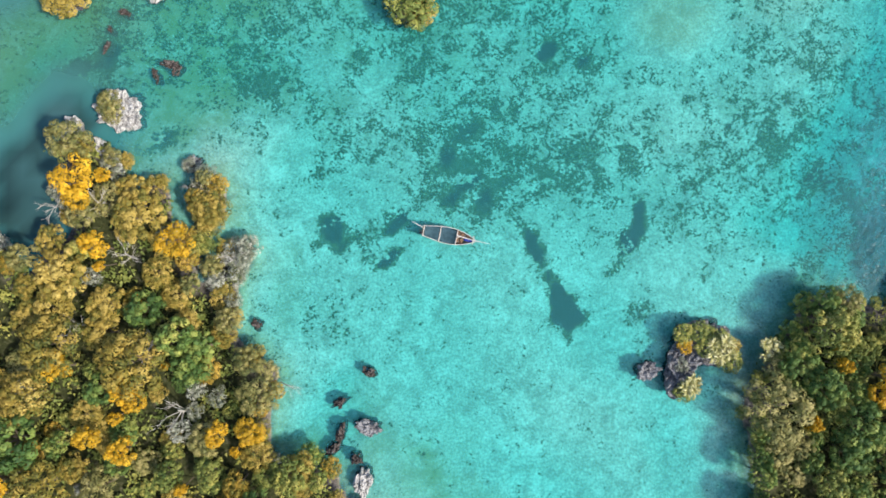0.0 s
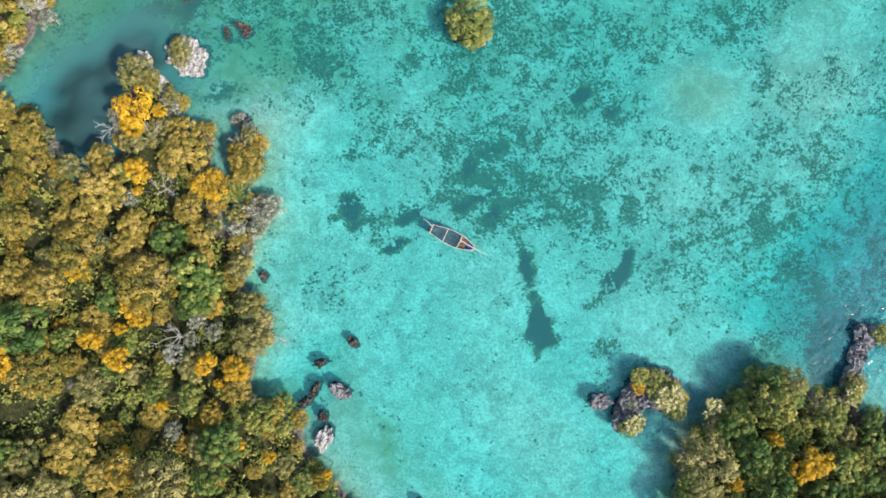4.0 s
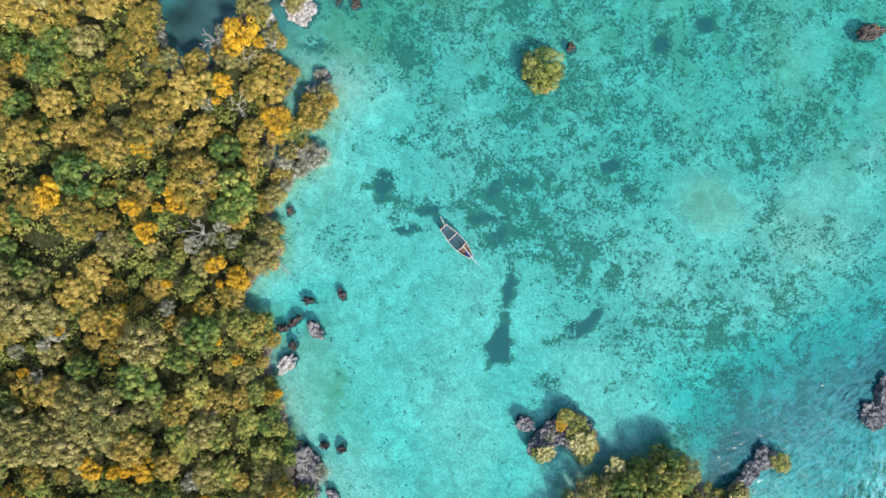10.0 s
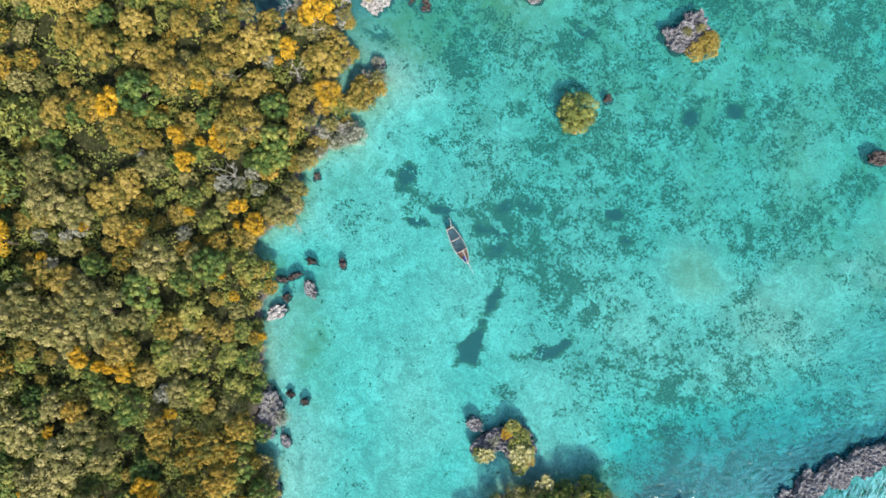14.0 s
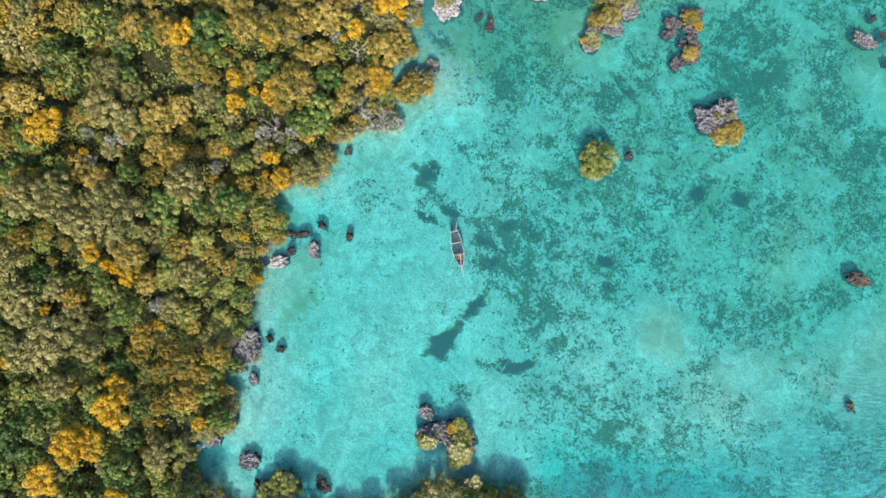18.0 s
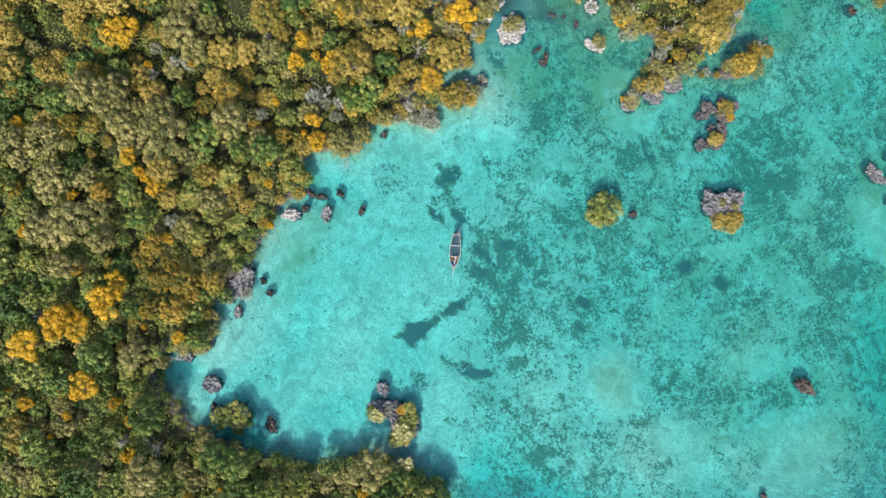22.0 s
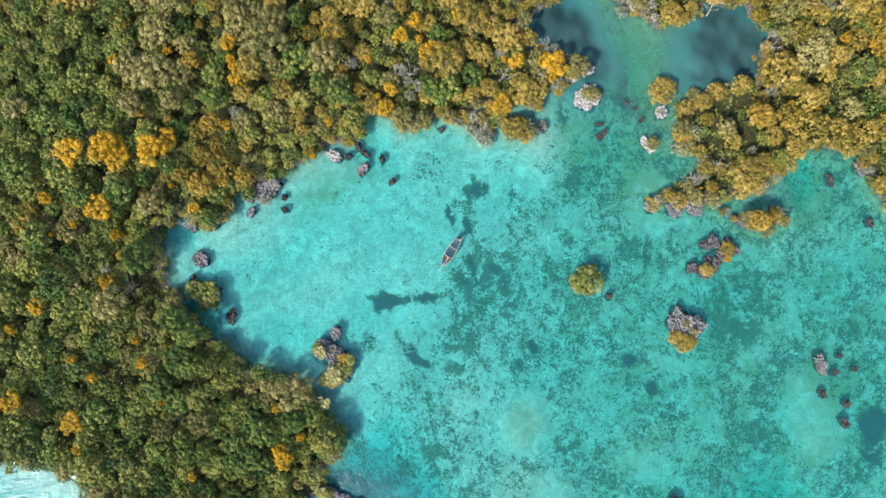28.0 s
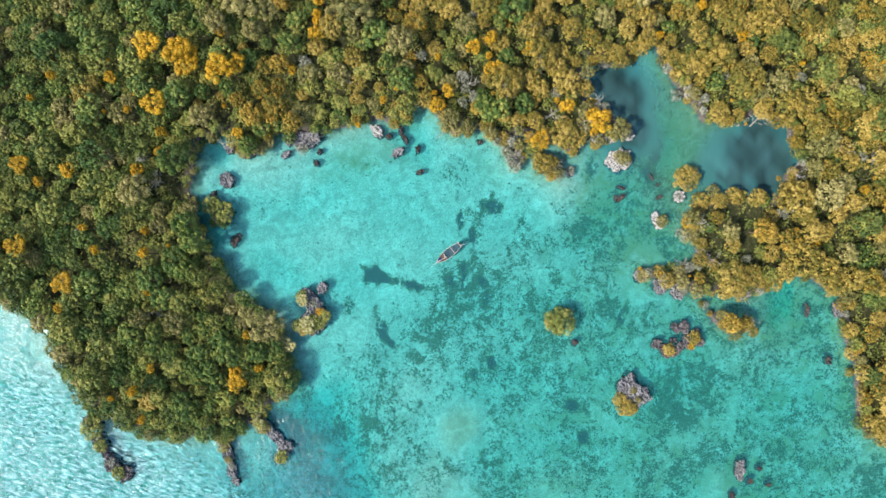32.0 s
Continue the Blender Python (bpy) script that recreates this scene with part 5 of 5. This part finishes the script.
# ---- bleached dead trees on the shore ----
def dead_tree(x, y, z, size, seed, lean):
    r = random.Random(seed)
    ob = thing("dead_tree", pose(x, y, z, 0, lean, r.uniform(0, 360)) @ Matrix.Scale(size, 4), "leafless dead tree with bleached white branches", "dead tree", "dead trees on the shore")
    part("trunk", mesh_of("trunk", *tube([(0, 0, -0.4), (0.1, 0, 1.2), (0.3, 0.1, 2.4)], [0.10, 0.08, 0.05], 6), DEAD_WOOD), None, ob)
    for k in range(10):
        a, low = r.uniform(0, math.tau), r.uniform(0.6, 2.2)
        reach, up = r.uniform(0.9, 2.0), r.uniform(0.3, 1.5)
        p = Vector((0.15, 0.05, low))
        q = p + Vector((math.cos(a) * reach * 0.5, math.sin(a) * reach * 0.5, up * 0.6))
        e = p + Vector((math.cos(a + r.uniform(-0.6, 0.6)) * reach, math.sin(a + r.uniform(-0.6, 0.6)) * reach, up))
        pieces = [tube([p, q, e], [0.032, 0.023, 0.009], 5)]
        for n in range(5):
            base = q.lerp(e, n / 5)
            s = a + r.uniform(-1.3, 1.3)
            w = base + Vector((math.cos(s) * reach * r.uniform(0.25, 0.5), math.sin(s) * reach * r.uniform(0.25, 0.5), r.uniform(0.05, 0.5)))
            pieces.append(tube([base, (base + w) / 2 + Vector((0, 0, 0.06)), w], [0.018, 0.012, 0.006], 4))
        part("branch", mesh_of("branch", *joined(pieces), DEAD_WOOD), None, ob)


DEAD = [(-65, 10.5, 1.1, 30), (-57, 9, 1.3, 20), (-27.5, -19.5, 0.8, 60), (-42.5, -24, 1.3, 10), (63, -7, 1.1, 20), (-34.5, 1.5, 0.9, 30), (-41, 13, 0.9, 20), (-39, 10, 0.9, 20), (-52, 1, 1.1, 10), (-37.5, -2, 0.8, 30), (-47, -12, 1.2, 15), (-60, -10, 1.2, 10), (-20, -52, 1.2, 10), (-105, 84, 1.5, 20), (-101, 75, 1.2, 10)]
DEAD_MORE = [(-79, 74, 1.2, 20), (6, -51, 0.9, 30), (20, -68, 1.0, 20), (-50, 66, 1.2, 10), (-47, 82, 1.0, 10), (40, -75, 1.3, 5), (70, -50, 1.2, 5), (-37, 60, 1.0, 30), (-44, 61, 1.1, 20), (-35.5, 65, 1.0, 40), (-55, 56, 1.2, 25), (-49, 63, 1.1, 15), (-42, 88, 1.1, 30), (-87, 68, 1.4, 30), (-90, 50, 1.2, 30), (1.7, -48.5, 1.2, 30)]
for k, (x, y, size, lean) in enumerate(DEAD + DEAD_MORE):
    dead_tree(x, y, max(ground_z(x, y), 0.3) + 0.4, size * 1.3, k, lean * 0.7)


# ---- the boat ----
HULL_WOOD = plain("weathered_hull_wood", (0.34, 0.21, 0.13), 0.75, (0.16, 0.09, 0.055), 5.0)
PALE_WOOD = plain("bleached_spar_wood", (0.66, 0.60, 0.53), 0.7, (0.42, 0.36, 0.30), 7.0)
RAIL_WOOD = plain("worn_rail_wood", (0.76, 0.74, 0.70), 0.7, (0.50, 0.45, 0.39), 6.0)
TARP = plain("slate_blue_tarpaulin", (0.085, 0.185, 0.23), 0.6, (0.055, 0.12, 0.15), 1.6)
BLUE_CLOTH = plain("faded_blue_cloth", (0.03, 0.06, 0.34), 0.9, (0.02, 0.03, 0.18), 3.0)
WHITE_PAINT = plain("flaking_white_paint", (0.78, 0.76, 0.72), 0.6, (0.55, 0.50, 0.45), 6.0)
ENGINE_BLACK = plain("black_engine_cover", (0.03, 0.03, 0.035), 0.4, (0.015, 0.015, 0.016), 4.0)

boat = thing("sailing_boat", pose(0.3, 4.85, 0, 0, 0, -11.5), "weathered wooden sailing boat with a slate-blue tarpaulin over its hold", "boat")


def half_beam(u):
    """Half the hull's width at the rail, u from -1 at the stern to 1 at the stem."""
    return 1.34 * (1 - 0.46 * max(0, -u - 0.15) ** 1.5 / 0.85**1.5) * (1 - max(0, u + 0.1) ** 2.3 / 1.1**2.3)


def rail_height(u):
    return 0.78 + 0.34 * u * u + 0.18 * max(u, 0)


LONG = 4.55
stations = [-1 + 2 * k / 28 for k in range(29)]


def loft(pairs, thick):
    """A curved shell strip through the stations, from (inner, outer) lines of points, given a thickness along y."""
    bm = bmesh.new()
    lines = [[bm.verts.new(p) for p in line] for line in pairs]
    for a, b in zip(lines, lines[1:]):
        for i in range(len(a) - 1):
            bm.faces.new((a[i], a[i + 1], b[i + 1], b[i]))
    bmesh.ops.recalc_face_normals(bm, faces=bm.faces)
    bmesh.ops.solidify(bm, geom=bm.faces[:], thickness=thick)
    return bm


# Five planks a side, each overlapping the next a little.
LEVELS = [0.0, 0.24, 0.45, 0.64, 0.82, 1.0]
for side in (-1, 1):
    for low, high in zip(LEVELS, LEVELS[1:]):
        lines = []
        for h in (low, high + 0.015):
            lines.append([(u * LONG, side * half_beam(u) * (0.22 + 0.78 * h**0.55) + side * 0.012 * (1 - h), -0.45 * (1 - 0.5 * max(u, 0) ** 2) * (1 - h) + rail_height(u) * h) for u in stations])
        part("hull_plank", loft(lines, 0.035), HULL_WOOD, boat)
    rail = [(u * LONG, side * (half_beam(u) + 0.02), rail_height(u) + 0.03) for u in stations]
    part("gunwale", mesh_of("gunwale", *tube(rail, [0.055] * len(rail), 6), RAIL_WOOD), None, boat, "worn pale rail along the hull's edge")
    rub = [(u * LONG, side * (half_beam(u) * 0.985 + 0.03), rail_height(u) * 0.72) for u in stations]
    part("rubbing_strake", mesh_of("rubbing_strake", *tube(rub, [0.04] * len(rub), 5), PALE_WOOD), None, boat)
for y in np.arange(-0.6, 0.61, 0.30):
    back, reach = 3.3 - 0.9 * abs(y), 3.2 - 1.8 * abs(y)
    part("floor_board", box(bmesh.new(), (reach + back, 0.27, 0.03), ((reach - back) / 2, y, 0.05), bevel=0.006), HULL_WOOD, boat)
part("transom", box(bmesh.new(), (0.07, 2 * half_beam(-1) * 0.96, 1.25), (-LONG, 0, 0.48), bevel=0.02), HULL_WOOD, boat)
part("keel", box(bmesh.new(), (8.2, 0.14, 0.25), (-0.3, 0, -0.5), bevel=0.02), HULL_WOOD, boat)
part("stem_post", mesh_of("stem_post", *tube([(3.6, 0, -0.45), (4.35, 0, 0.3), (4.75, 0, 1.5)], [0.10, 0.11, 0.09], 6), HULL_WOOD), None, boat)
for x, out in ((-4.35, 0.25), (-1.6, 0.12), (1.25, 0.14), (4.0, 0.42)):
    wide = half_beam(x / LONG) + out
    part("crossbeam", box(bmesh.new(), (0.15, 2 * wide, 0.11), (x, 0, rail_height(x / LONG) + 0.10), bevel=0.02), PALE_WOOD, boat, "pale wooden beam across the hull")
for x in (2.2, 3.1):
    part("thwart", box(bmesh.new(), (0.24, 2 * half_beam(x / LONG) * 0.92, 0.05), (x, 0, 0.55), bevel=0.01), HULL_WOOD, boat)
for x in np.arange(1.7, 4.0, 0.42):
    for side in (-1, 1):
        b = half_beam(x / LONG)
        part("rib", mesh_of("rib", *tube([(x, side * 0.25 * b, 0.04), (x, side * 0.75 * b, 0.25), (x, side * 0.95 * b, rail_height(x / LONG))], [0.035] * 3, 5), RAIL_WOOD), None, boat)


def tarp_arrays(x0, x1, seed):
    """A sagging sheet tied from rail to rail."""
    bm = bmesh.new()
    nx, ny = 14, 14
    grid = []
    for i in range(nx + 1):
        x = x0 + (x1 - x0) * i / nx
        b = half_beam(x / LONG) * 0.97
        row = []
        for j in range(ny + 1):
            v = -1 + 2 * j / ny
            sag = 0.10 * (1 - v * v) * math.sin(math.pi * i / nx)
            fold = 0.030 * noise.noise(Vector((x * 1.4, v * 2.2, seed))) + 0.014 * math.sin(9 * v + 2 * x + seed)
            row.append(bm.verts.new((x, v * b, rail_height(x / LONG) + 0.07 - sag + fold)))
        grid.append(row)
    for i in range(nx):
        for j in range(ny):
            bm.faces.new((grid[i][j], grid[i + 1][j], grid[i + 1][j + 1], grid[i][j + 1]))
    for q in bm.faces:
        q.smooth = True
    bmesh.ops.solidify(bm, geom=bm.faces[:], thickness=0.015)
    return bm


part("tarpaulin", tarp_arrays(-4.2, -1.66, 1.0), TARP, boat, "slate-blue tarpaulin sheet over the stern")
part("tarpaulin", tarp_arrays(-1.54, 1.2, 4.0), TARP, boat, "slate-blue tarpaulin sheet over the hold")
part("bowsprit", mesh_of("bowsprit", *tube([(2.9, 0.10, 1.15), (4.6, 0.02, 1.55), (6.9, -0.06, 2.1)], [0.085, 0.08, 0.045], 7), WHITE_PAINT), None, boat, "white-painted bowsprit")
part("tiller_pole", mesh_of("tiller_pole", *tube([(-4.3, 0.35, 1.2), (-5.4, 0.75, 1.55), (-6.5, 1.05, 1.75)], [0.06, 0.05, 0.03], 6), WHITE_PAINT), None, boat, "white pole slung over the stern")
part("yard", mesh_of("yard", *tube([(1.2, 0.30, 1.05), (2.6, 0.16, 1.12), (4.2, 0.0, 1.3)], [0.09, 0.09, 0.06], 7), WHITE_PAINT), None, boat, "white yard laid along the foredeck")
part("mast_stump", mesh_of("mast_stump", *tube([(1.35, 0, 0.1), (1.4, 0, 1.0), (1.5, 0, 1.9)], [0.12, 0.11, 0.10], 8), PALE_WOOD), None, boat)
part("rudder", box(bmesh.new(), (0.55, 0.06, 1.3), (-4.85, 0, 0.1), bevel=0.02), HULL_WOOD, boat)
engine = part("outboard_engine", box(bmesh.new(), (0.42, 0.36, 0.45), (-4.78, -0.42, 1.05), (0, 0, 8), bevel=0.07), ENGINE_BLACK, boat, "black outboard engine")
part("engine_leg", box(bmesh.new(), (0.16, 0.12, 1.2), (-4.82, -0.42, 0.35), bevel=0.02), ENGINE_BLACK, engine)
bm = bmesh.new()
bmesh.ops.create_icosphere(bm, subdivisions=3, radius=1)
for w in bm.verts:
    f = 1 + 0.25 * noise.noise(w.co * 2.3)
    w.co = Vector((3.25 + w.co.x * 0.75 * f, -0.12 + w.co.y * 0.26 * f, 0.86 + max(w.co.z, -0.5) * 0.2 * f))
part("folded_sail", bm, BLUE_CLOTH, boat, "bundle of faded blue cloth on the foredeck")
for side, x in ((-1, -4.35), (1, -4.35)):
    part("stern_post", mesh_of("stern_post", *tube([(x, side * 0.85, 0.3), (x, side * 0.9, 1.65)], [0.06, 0.05], 6), WHITE_PAINT), None, boat)
